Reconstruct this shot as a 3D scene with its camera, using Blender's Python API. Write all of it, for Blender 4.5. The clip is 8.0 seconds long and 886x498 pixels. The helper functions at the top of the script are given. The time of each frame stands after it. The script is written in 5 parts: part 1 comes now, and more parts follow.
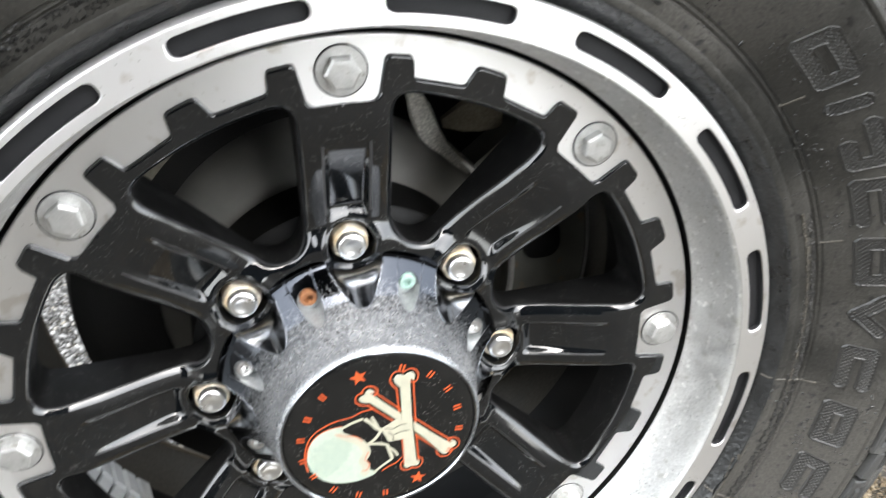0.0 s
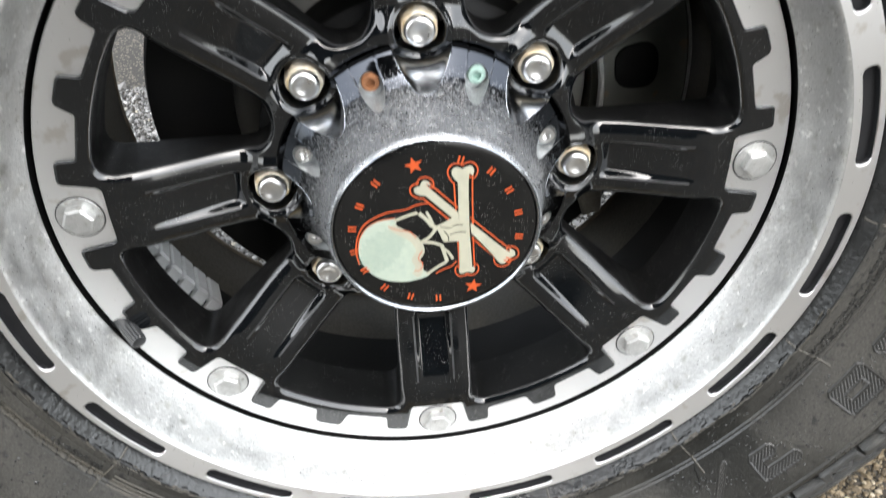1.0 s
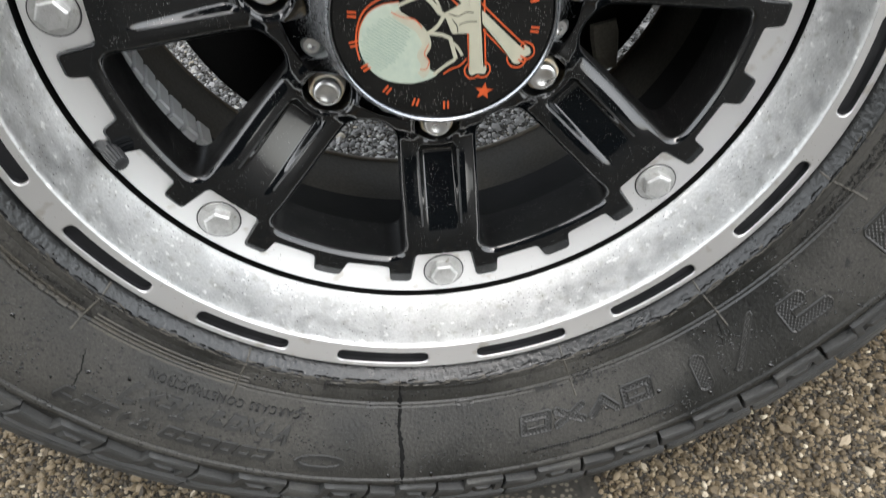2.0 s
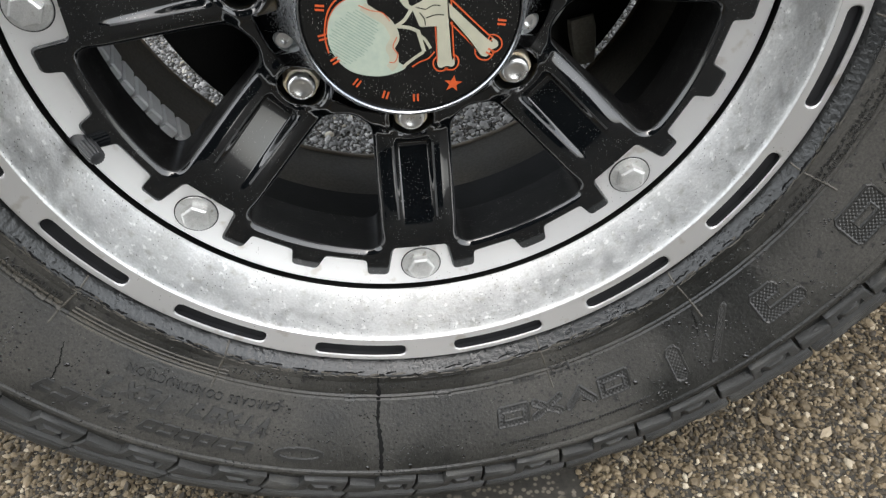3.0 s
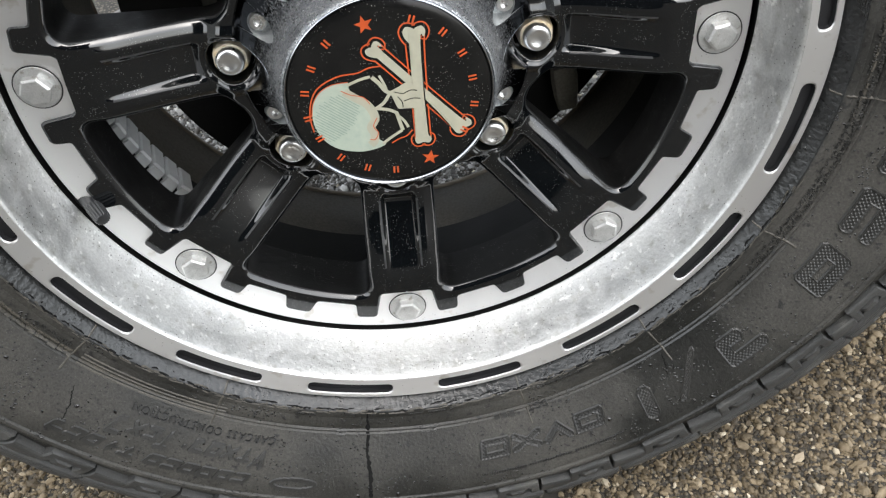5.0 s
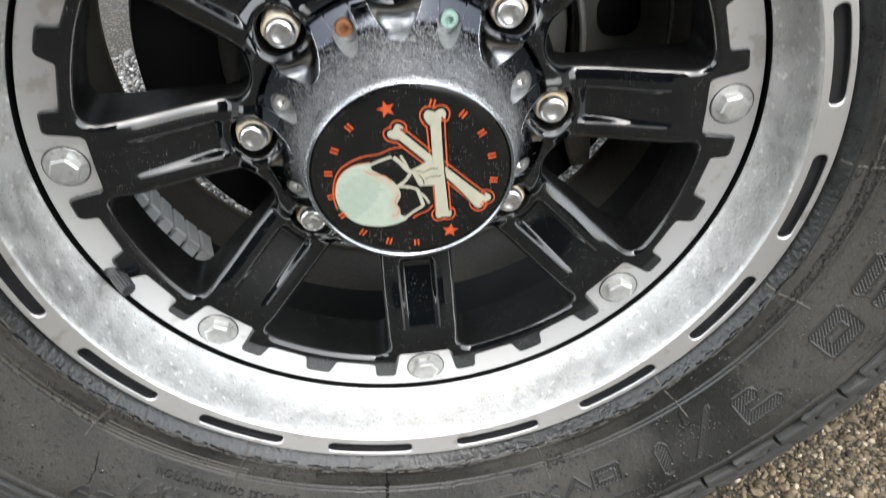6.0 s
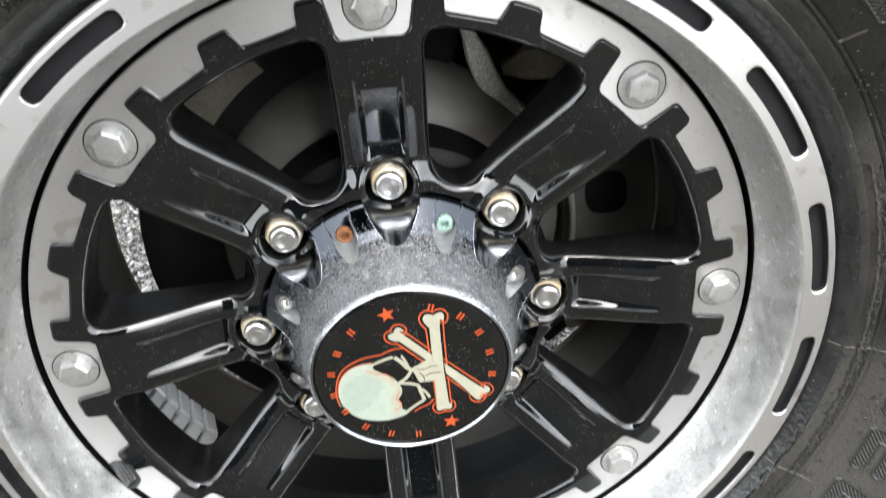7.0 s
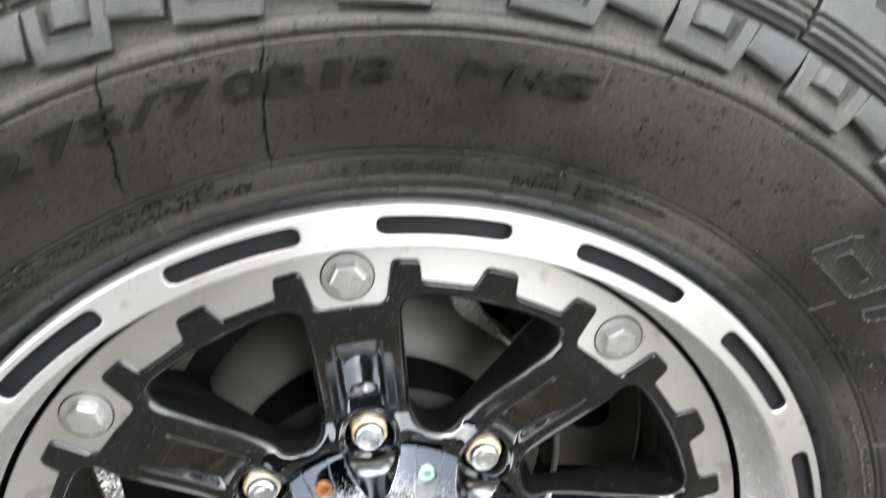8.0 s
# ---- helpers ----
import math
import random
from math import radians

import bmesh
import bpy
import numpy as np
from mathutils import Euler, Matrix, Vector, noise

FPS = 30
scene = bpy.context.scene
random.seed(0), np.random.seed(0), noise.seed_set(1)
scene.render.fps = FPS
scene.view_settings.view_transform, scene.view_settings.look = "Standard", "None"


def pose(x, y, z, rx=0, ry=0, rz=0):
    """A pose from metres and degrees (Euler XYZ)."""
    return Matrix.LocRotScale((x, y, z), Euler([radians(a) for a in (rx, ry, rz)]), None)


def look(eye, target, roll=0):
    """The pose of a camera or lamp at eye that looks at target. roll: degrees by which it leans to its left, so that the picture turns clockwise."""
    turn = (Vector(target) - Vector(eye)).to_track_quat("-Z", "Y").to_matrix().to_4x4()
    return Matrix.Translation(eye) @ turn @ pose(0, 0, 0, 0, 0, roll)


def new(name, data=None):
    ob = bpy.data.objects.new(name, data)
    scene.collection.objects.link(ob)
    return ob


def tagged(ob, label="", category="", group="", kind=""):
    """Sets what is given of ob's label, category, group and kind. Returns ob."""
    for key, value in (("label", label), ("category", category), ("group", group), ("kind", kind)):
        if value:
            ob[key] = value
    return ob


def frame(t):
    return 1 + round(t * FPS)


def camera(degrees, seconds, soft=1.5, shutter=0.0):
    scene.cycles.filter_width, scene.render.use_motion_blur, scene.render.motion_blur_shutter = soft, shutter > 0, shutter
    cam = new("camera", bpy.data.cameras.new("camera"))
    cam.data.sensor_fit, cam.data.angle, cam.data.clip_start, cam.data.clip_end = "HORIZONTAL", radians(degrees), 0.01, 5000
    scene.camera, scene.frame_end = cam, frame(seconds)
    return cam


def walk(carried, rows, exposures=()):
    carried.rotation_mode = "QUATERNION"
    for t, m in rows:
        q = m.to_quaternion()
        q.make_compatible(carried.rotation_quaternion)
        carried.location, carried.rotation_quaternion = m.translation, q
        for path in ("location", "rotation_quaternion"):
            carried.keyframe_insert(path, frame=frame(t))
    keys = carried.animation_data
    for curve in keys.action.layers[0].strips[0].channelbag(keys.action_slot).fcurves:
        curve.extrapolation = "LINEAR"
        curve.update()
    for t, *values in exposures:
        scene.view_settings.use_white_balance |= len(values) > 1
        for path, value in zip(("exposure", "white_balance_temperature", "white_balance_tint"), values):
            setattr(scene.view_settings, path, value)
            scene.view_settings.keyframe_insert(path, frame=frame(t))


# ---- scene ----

from itertools import chain

# ---------------------------------------------------------------- camera
HUB = 0.412          # height of the wheel's centre over the ground
cam = camera(55.44, 8.0, soft=1.25, shutter=0.4)
PATH = [
    (0.0, -0.0584, -0.3527, 0.3276, 59.32, 0.92, -15.89),
    (0.5, -0.0599, -0.3669, 0.3009, 57.20, 0.86, -9.44),
    (1.0, -0.0328, -0.3684, 0.2624, 53.18, 1.39, -6.67),
    (1.5, -0.0348, -0.3753, 0.2200, 51.88, 1.38, -6.57),
    (2.0, -0.0411, -0.3902, 0.1694, 51.28, 1.34, -6.54),
    (2.2, -0.0379, -0.3948, 0.1580, 51.39, 1.44, -6.65),
    (3.3, -0.0227, -0.4038, 0.1830, 51.39, 1.63, -6.71),
    (3.5, -0.0195, -0.4081, 0.2025, 51.37, 1.59, -6.81),
    (4.0, -0.0076, -0.4082, 0.2231, 50.77, 1.51, -6.09),
    (5.5, -0.0046, -0.3939, 0.2247, 50.13, 2.26, -5.79),
    (6.0, -0.0114, -0.3866, 0.2548, 51.23, 2.62, -6.00),
    (6.5, -0.0105, -0.3777, 0.2931, 53.63, 2.91, -6.44),
    (7.0, -0.0066, -0.3693, 0.3059, 58.16, 3.85, -6.96),
    (7.5, -0.0070, -0.3536, 0.3316, 61.90, 4.27, -7.13),
    (8.0, 0.0057, -0.3342, 0.3739, 65.50, 4.33, -8.41),
]
walk(cam, [(t, pose(x, y, z + HUB, a, b, c)) for t, x, y, z, a, b, c in PATH],
     exposures=[(0.0, 2.9), (0.5, 2.88), (1.0, 2.55), (1.5, 2.32), (2.0, 1.97), (3.5, 1.86), (4.0, 1.9), (5.5, 2.1), (6.0, 2.28), (6.5, 2.53), (7.0, 2.66), (7.5, 2.75), (8.0, 3.02)])

# ---------------------------------------------------------------- light: a bright overcast day
SUN_UP, SUN_TURN = 58.0, 185.0
world = bpy.data.worlds.new("overcast_sky")
scene.world = world
world.use_nodes = True
wn, wl = world.node_tree.nodes, world.node_tree.links
sky = wn.new("ShaderNodeTexSky")
sky.sky_type = "NISHITA"
sky.sun_disc = False
sky.sun_elevation = radians(SUN_UP)
sky.sun_rotation = radians(SUN_TURN)
sky.dust_density = 4.0
grey = wn.new("ShaderNodeHueSaturation")
grey.inputs["Saturation"].default_value = 0.35
wl.new(sky.outputs["Color"], grey.inputs["Color"])
wl.new(grey.outputs["Color"], wn["Background"].inputs["Color"])
wn["Background"].inputs["Strength"].default_value = 0.15
sun = new("sun", bpy.data.lights.new("sun", "SUN"))
sun.data.energy, sun.data.angle, sun.data.color = 1.2, radians(172), (0.945, 1.0, 0.99)
SUN_DIR = Vector((math.sin(radians(SUN_TURN)) * math.cos(radians(SUN_UP)), math.cos(radians(SUN_TURN)) * math.cos(radians(SUN_UP)), math.sin(radians(SUN_UP))))
sun.matrix_world = look(SUN_DIR * 10, (0, 0, 0))


# ---------------------------------------------------------------- materials
def surface(name, col, col2=None, scale=20.0, rough=0.5, rough2=None, metal=0.0, bump=0.0, bscale=300.0,
            specks=None, coat=0.0, per_piece=0.0, dirt=None, contrast=0.25, grain=0.0, mottle=None, shine=0.5):
    """Two colours mixed by noise, roughness that follows it, fine relief, and optional specks (colour, scale, size, share) and dirt (colour, scale, share)."""
    m = bpy.data.materials.new(name)
    m.use_nodes = True
    n, l = m.node_tree.nodes, m.node_tree.links
    b = n["Principled BSDF"]
    geo = n.new("ShaderNodeNewGeometry")

    def noise_at(s, detail=5.0, seed=0.0):
        k = n.new("ShaderNodeTexNoise")
        if seed:
            k.noise_dimensions = "4D"
            k.inputs["W"].default_value = seed
        k.inputs["Scale"].default_value, k.inputs["Detail"].default_value = s, detail
        l.new(geo.outputs["Position"], k.inputs["Vector"])
        return k.outputs["Fac"]

    def ramp(socket, lo, hi, a=0.0, z=1.0):
        k = n.new("ShaderNodeMapRange")
        for key, v in (("From Min", lo), ("From Max", hi), ("To Min", a), ("To Max", z)):
            k.inputs[key].default_value = v
        l.new(socket, k.inputs["Value"])
        return k.outputs["Result"]

    def mix(fac, a, z):
        k = n.new("ShaderNodeMix")
        k.data_type = "RGBA"
        l.new(fac, k.inputs["Factor"])
        for key, v in ((6, a), (7, z)):
            if isinstance(v, tuple):
                k.inputs[key].default_value = (*v, 1)
            else:
                l.new(v, k.inputs[key])
        return k.outputs[2]

    broad = ramp(noise_at(scale), 0.5 - contrast, 0.5 + contrast)
    colour = mix(broad, col, col2 or tuple(0.75 * c for c in col))
    roughness = ramp(broad, 0, 1, rough, rough2 if rough2 is not None else rough)
    if dirt:
        share = ramp(noise_at(dirt[1], 8.0, dirt[3] if len(dirt) > 3 else 0.0), 0.62 - 0.3 * dirt[2], 0.80 - 0.3 * dirt[2])
        colour = mix(share, colour, dirt[0])
        k = n.new("ShaderNodeMath")
        k.operation = "MULTIPLY_ADD"
        k.inputs[1].default_value = 0.35
        l.new(share, k.inputs[0])
        l.new(roughness, k.inputs[2])
        roughness = k.outputs[0]
    if specks:
        v = n.new("ShaderNodeTexVoronoi")
        v.inputs["Scale"].default_value = specks[1]
        l.new(geo.outputs["Position"], v.inputs["Vector"])
        near = ramp(v.outputs["Distance"], specks[2] * 0.6, specks[2], 1.0, 0.0)
        gate = ramp(noise_at(specks[1] * 0.12, 3.0), 0.58 - 0.2 * specks[3], 0.66 - 0.2 * specks[3])
        k = n.new("ShaderNodeMath")
        k.operation = "MULTIPLY"
        l.new(near, k.inputs[0])
        l.new(gate, k.inputs[1])
        colour = mix(k.outputs[0], colour, specks[0])
        k2 = n.new("ShaderNodeMath")
        k2.operation = "MULTIPLY_ADD"
        k2.inputs[1].default_value = 0.4
        l.new(k.outputs[0], k2.inputs[0])
        l.new(roughness, k2.inputs[2])
        roughness = k2.outputs[0]
    if mottle:
        colour = mix(ramp(noise_at(mottle[1], 6.0), 0.60 - 0.2 * mottle[2], 0.68 - 0.2 * mottle[2]), colour, mottle[0])
    if grain:
        k = n.new("ShaderNodeHueSaturation")
        l.new(ramp(noise_at(bscale * 1.7, 3.0), 0.3, 0.7, 1 - grain, 1 + grain), k.inputs["Value"])
        l.new(colour, k.inputs["Color"])
        colour = k.outputs["Color"]
    if per_piece:
        info = n.new("ShaderNodeNewGeometry")
        hsv = n.new("ShaderNodeHueSaturation")
        l.new(ramp(info.outputs["Random Per Island"], 0, 1, 1 - per_piece, 1 + per_piece), hsv.inputs["Value"])
        l.new(colour, hsv.inputs["Color"])
        colour = hsv.outputs["Color"]
    l.new(colour, b.inputs["Base Color"])
    l.new(roughness, b.inputs["Roughness"])
    b.inputs["Metallic"].default_value = metal
    b.inputs["Coat Weight"].default_value = coat
    b.inputs["Coat Roughness"].default_value = 0.05
    b.inputs["Specular IOR Level"].default_value = shine
    if bump:
        k = n.new("ShaderNodeBump")
        k.inputs["Strength"].default_value, k.inputs["Distance"].default_value = min(bump, 1.0), 0.001
        l.new(noise_at(bscale, 4.0), k.inputs["Height"])
        l.new(k.outputs["Normal"], b.inputs["Normal"])
    return m


COVER_TAN = surface("dusty_tan_steel", (0.40, 0.36, 0.27), (0.27, 0.24, 0.18), 60, 0.6, 0.8, bump=0.3, bscale=300, grain=0.2)
OLIVE_IRON = surface("olive_dusty_steel", (0.15, 0.138, 0.108), (0.10, 0.092, 0.072), 60, 0.6, 0.8, bump=0.3, bscale=300, grain=0.2)
BROWN_EDGE = surface("brown_dusty_edge", (0.15, 0.12, 0.085), (0.09, 0.072, 0.05), 60, 0.6, 0.8, bump=0.2, bscale=300)
WATER = surface("water_on_rubber", (0.003, 0.003, 0.003), (0.005, 0.005, 0.005), 60, 0.03, coat=0.3)
GLOSS_BLACK = surface("gloss_black_paint", (0.0014, 0.0019, 0.0025), (0.0032, 0.0038, 0.0043), 25, 0.03, 0.08, bump=0.010, bscale=700,
                      specks=((0.26, 0.26, 0.25), 900, 0.15, 0.55), shine=0.7)
DUSTY_BLACK = surface("dust_streaked_black_paint", (0.002, 0.002, 0.002), (0.004, 0.004, 0.004), 60, 0.35, 0.6, bump=0.15, bscale=900, shine=0.2,
                      specks=((0.26, 0.26, 0.25), 900, 0.17, 0.40))
# paler black paints the sky's glint on spoke edges, and dust on pocket rims
GLINT_DUST_EDGE = surface("dusty_glint_black_edge", (0.014, 0.014, 0.015), (0.040, 0.040, 0.041), 90, 0.28, 0.42, bump=0.08, bscale=900, contrast=0.2, shine=0.5)
BARREL_BLACK = surface("dull_black_barrel", (0.0018, 0.0018, 0.0018), (0.005, 0.005, 0.0047), 30, 0.45, 0.65, bump=0.1, bscale=500, shine=0.15,
                       specks=((0.06, 0.057, 0.051), 700, 0.14, 0.25))
BARREL_DUST = surface("dusty_inner_barrel", (0.050, 0.046, 0.039), (0.080, 0.073, 0.060), 30, 0.6, 0.85, shine=0.2, bump=0.2, bscale=300, grain=0.2)
MACHINED = surface("machined_aluminium", (0.85, 0.845, 0.845), (0.81, 0.805, 0.80), 14, 0.44, 0.51, metal=1.0, bump=0.04, bscale=1400,
                   specks=((0.34, 0.33, 0.30), 330, 0.11, 0.45), mottle=((0.68, 0.655, 0.62), 70, 0.0))


def turned_face(m, amount):
    """Fine turning marks round the wheel's axis: they draw each reflection out across them."""
    n, l = m.node_tree.nodes, m.node_tree.links
    b = n["Principled BSDF"]
    k = n.new("ShaderNodeTangent")
    k.direction_type, k.axis = "RADIAL", "Y"
    l.new(k.outputs[0], b.inputs["Tangent"])
    b.inputs["Anisotropic"].default_value, b.inputs["Anisotropic Rotation"].default_value = amount, 0.25
    return m


turned_face(MACHINED, 0.50)


def polished_dish():
    """Polished aluminium gone cloudy: clear and hazed patches, slightly wavy, with pale spots of corrosion and dark pits."""
    m = surface("pitted_polished_aluminium", (0.61, 0.61, 0.605), (0.53, 0.535, 0.525), 30, 0.30, 0.36, metal=1.0, contrast=0.3, grain=0.10, bscale=420,
                specks=((0.10, 0.10, 0.097), 360, 0.17, 0.75), dirt=((0.42, 0.415, 0.39), 150, 0.18), mottle=((0.80, 0.80, 0.785), 200, -0.02))
    n, l = m.node_tree.nodes, m.node_tree.links
    b = n["Principled BSDF"]
    geo = n.new("ShaderNodeNewGeometry")

    def noise_at(scale, detail):
        k = n.new("ShaderNodeTexNoise")
        k.inputs["Scale"].default_value, k.inputs["Detail"].default_value = scale, detail
        l.new(geo.outputs["Position"], k.inputs["Vector"])
        return k.outputs["Fac"]

    haze = n.new("ShaderNodeMapRange")
    for key, v in (("From Min", 0.40), ("From Max", 0.62), ("To Min", 0.46), ("To Max", 0.58)):
        haze.inputs[key].default_value = v
    l.new(noise_at(110, 6), haze.inputs["Value"])
    l.new(haze.outputs[0], b.inputs["Roughness"])
    wave, fine = n.new("ShaderNodeBump"), n.new("ShaderNodeBump")
    wave.inputs["Strength"].default_value, wave.inputs["Distance"].default_value = 0.45, 0.00018
    fine.inputs["Strength"].default_value, fine.inputs["Distance"].default_value = 0.30, 0.001
    l.new(noise_at(75, 3), wave.inputs["Height"])
    l.new(noise_at(380, 4), fine.inputs["Height"])
    l.new(wave.outputs[0], fine.inputs["Normal"])
    l.new(fine.outputs[0], b.inputs["Normal"])
    return m


POLISHED = polished_dish()
CHROME_SATIN = surface("chrome_flute", (0.40, 0.415, 0.44), (0.24, 0.255, 0.28), 90, 0.09, 0.20, metal=1.0, bump=0.02, bscale=600, grain=0.1)
CHROME_POCKET = surface("stained_chrome_pocket", (0.40, 0.415, 0.415), (0.27, 0.28, 0.285), 150, 0.32, 0.50, metal=0.6, bump=0.15, bscale=700, grain=0.2)
CHROME_CLEAN = surface("bright_chrome", (0.76, 0.76, 0.755), (0.60, 0.60, 0.595), 160, 0.24, 0.36, metal=1.0, bump=0.03, bscale=900)


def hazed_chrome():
    """Dried-on haze round the cap's top that breaks up towards its foot into clean chrome, with dark reflections
    painted into its base colour.
    """
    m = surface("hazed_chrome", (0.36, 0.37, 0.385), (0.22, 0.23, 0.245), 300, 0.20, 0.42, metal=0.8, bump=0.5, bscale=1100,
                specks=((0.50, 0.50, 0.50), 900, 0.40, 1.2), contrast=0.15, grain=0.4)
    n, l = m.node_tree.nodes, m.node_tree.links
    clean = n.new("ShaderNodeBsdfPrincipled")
    # near-black base colour stands in for dark surroundings mirrored in the chrome
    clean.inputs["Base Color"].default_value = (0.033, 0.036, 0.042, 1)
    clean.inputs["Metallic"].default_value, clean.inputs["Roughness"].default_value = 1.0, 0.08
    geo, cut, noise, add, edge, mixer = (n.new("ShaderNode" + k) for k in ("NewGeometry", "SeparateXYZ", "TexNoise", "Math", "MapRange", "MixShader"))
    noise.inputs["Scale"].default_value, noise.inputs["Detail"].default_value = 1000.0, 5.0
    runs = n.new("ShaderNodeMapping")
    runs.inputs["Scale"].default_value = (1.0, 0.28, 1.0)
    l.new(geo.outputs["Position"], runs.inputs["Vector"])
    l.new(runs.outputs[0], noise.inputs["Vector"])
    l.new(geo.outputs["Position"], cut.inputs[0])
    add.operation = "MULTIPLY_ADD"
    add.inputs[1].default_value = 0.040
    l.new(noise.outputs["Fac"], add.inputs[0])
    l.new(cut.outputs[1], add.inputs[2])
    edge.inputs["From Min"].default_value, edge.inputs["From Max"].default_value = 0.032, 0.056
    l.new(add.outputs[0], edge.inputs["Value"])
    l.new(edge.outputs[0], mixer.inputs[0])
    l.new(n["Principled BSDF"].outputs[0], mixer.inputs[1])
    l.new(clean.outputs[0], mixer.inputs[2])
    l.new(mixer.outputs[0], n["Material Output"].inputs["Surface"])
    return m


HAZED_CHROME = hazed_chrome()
ZINC = surface("galvanised_bolt_steel", (0.56, 0.56, 0.55), (0.42, 0.42, 0.41), 160, 0.38, 0.55, metal=0.85, bump=0.15, bscale=900, dirt=((0.28, 0.26, 0.225), 240, 0.08), grain=0.12)
RUST_GOLD = surface("rusty_golden_plating", (0.72, 0.70, 0.64), (0.50, 0.36, 0.17), 150, 0.34, 0.55, metal=0.5, bump=0.2, bscale=800)
RUST = surface("brown_rust", (0.26, 0.11, 0.04), (0.14, 0.055, 0.025), 260, 0.6, 0.8, metal=0.2, bump=0.4, bscale=900)
VERDIGRIS = surface("green_corrosion", (0.24, 0.37, 0.32), (0.34, 0.44, 0.40), 260, 0.5, 0.7, metal=0.2, bump=0.3, bscale=900)
SLOT_GREY = surface("dark_slot_paint", (0.009, 0.009, 0.010), (0.015, 0.015, 0.016), 60, 0.45, 0.6, bump=0.15, bscale=900, shine=0.2)
RUBBER = surface("weathered_tyre_rubber", (0.0042, 0.0048, 0.0046), (0.0165, 0.0160, 0.0142), 20, 0.22, 0.44, bump=0.45, bscale=420, shine=0.46,
                 specks=((0.085, 0.083, 0.076), 520, 0.15, 0.7), dirt=((0.0305, 0.0285, 0.0242), 8, 0.68), grain=0.40, mottle=((0.0035, 0.0035, 0.0034), 260, 0.02))
WET_RUBBER = surface("damp_bead_rubber", (0.0070, 0.0076, 0.0080), (0.0170, 0.0178, 0.0182), 60, 0.20, 0.40, bump=0.80, bscale=300, grain=0.35,
                     mottle=((0.004, 0.0045, 0.005), 160, -0.05))
RUBBER_MARK = surface("raised_rubber_marking", (0.0100, 0.0100, 0.0096), (0.0185, 0.0178, 0.0160), 30, 0.34, 0.50, bump=0.3, bscale=700, grain=0.2)
RUBBER_TREAD = surface("dusty_tread_rubber", (0.0185, 0.0192, 0.0190), (0.0330, 0.0330, 0.0315), 26, 0.5, 0.7, bump=0.35, bscale=500,
                       dirt=((0.062, 0.060, 0.054), 40, 0.25), grain=0.25)
BROWN_RUBBER = surface("brown_dusty_rubber_ridge", (0.028, 0.0255, 0.0205), (0.048, 0.042, 0.032), 90, 0.45, 0.65, bump=0.4, bscale=500, grain=0.4)
BLACK_MARK = surface("bare_black_rubber_lettering", (0.0042, 0.0042, 0.0042), (0.0085, 0.0083, 0.0078), 60, 0.34, 0.50, bump=0.3, bscale=700, grain=0.3)
CRACK = surface("open_rubber_crack", (0.004, 0.004, 0.004), (0.008, 0.008, 0.008), 90, 0.9, shine=0.1)
DECAL_BLACK = surface("black_domed_decal", (0.004, 0.004, 0.004), (0.008, 0.008, 0.0075), 60, 0.12, 0.25, shine=0.3,
                      specks=((0.30, 0.29, 0.275), 900, 0.17, 0.55))
ORANGE = surface("orange_print", (0.44, 0.07, 0.016), (0.33, 0.052, 0.014), 240, 0.35)
CREAM = surface("cream_print", (0.34, 0.325, 0.25), (0.28, 0.275, 0.215), 160, 0.35)
HATCH_GREEN = surface("dark_green_print", (0.14, 0.205, 0.17), (0.17, 0.23, 0.19), 260, 0.35)
PALE_GREEN = surface("pale_green_print", (0.265, 0.315, 0.265), (0.33, 0.365, 0.30), 260, 0.35)
LEAD = surface("grey_adhesive_weight", (0.34, 0.35, 0.35), (0.43, 0.44, 0.44), 80, 0.5, 0.65, bump=0.1, bscale=700)
VALVE_RUBBER = surface("grey_valve_rubber", (0.011, 0.012, 0.013), (0.021, 0.022, 0.024), 90, 0.26, 0.42, bump=0.15, bscale=900)
IRON = surface("dusty_cast_iron", (0.150, 0.147, 0.134), (0.225, 0.218, 0.198), 35, 0.55, 0.75, metal=0.3, bump=0.25, bscale=260)
DISC_GREY = surface("grey_green_disc_iron", (0.095, 0.098, 0.086), (0.145, 0.145, 0.128), 35, 0.5, 0.7, bump=0.2, bscale=260, shine=0.3, mottle=((0.17, 0.13, 0.09), 90, -0.1))
CAST = surface("pale_cast_metal", (0.74, 0.72, 0.66), (0.52, 0.50, 0.45), 260, 0.6, 0.8, bump=0.8, bscale=350, grain=0.35)
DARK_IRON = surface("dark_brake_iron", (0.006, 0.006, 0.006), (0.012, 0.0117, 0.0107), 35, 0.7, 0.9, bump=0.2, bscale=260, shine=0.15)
UNDERBODY = surface("dark_underbody_coating", (0.008, 0.008, 0.008), (0.014, 0.0135, 0.013), 6, 0.8, 0.95, bump=0.3, bscale=60, shine=0.1)
BODY_PAINT = surface("dark_body_paint", (0.018, 0.020, 0.022), (0.024, 0.026, 0.028), 6, 0.3, 0.4, bump=0.05, bscale=200)
ASPHALT = surface("worn_asphalt_binder", (0.016, 0.014, 0.011), (0.040, 0.036, 0.029), 210, 0.8, 0.95, bump=1.0, bscale=170,
                  specks=((0.14, 0.122, 0.096), 190, 0.45, 1.2), contrast=0.2)


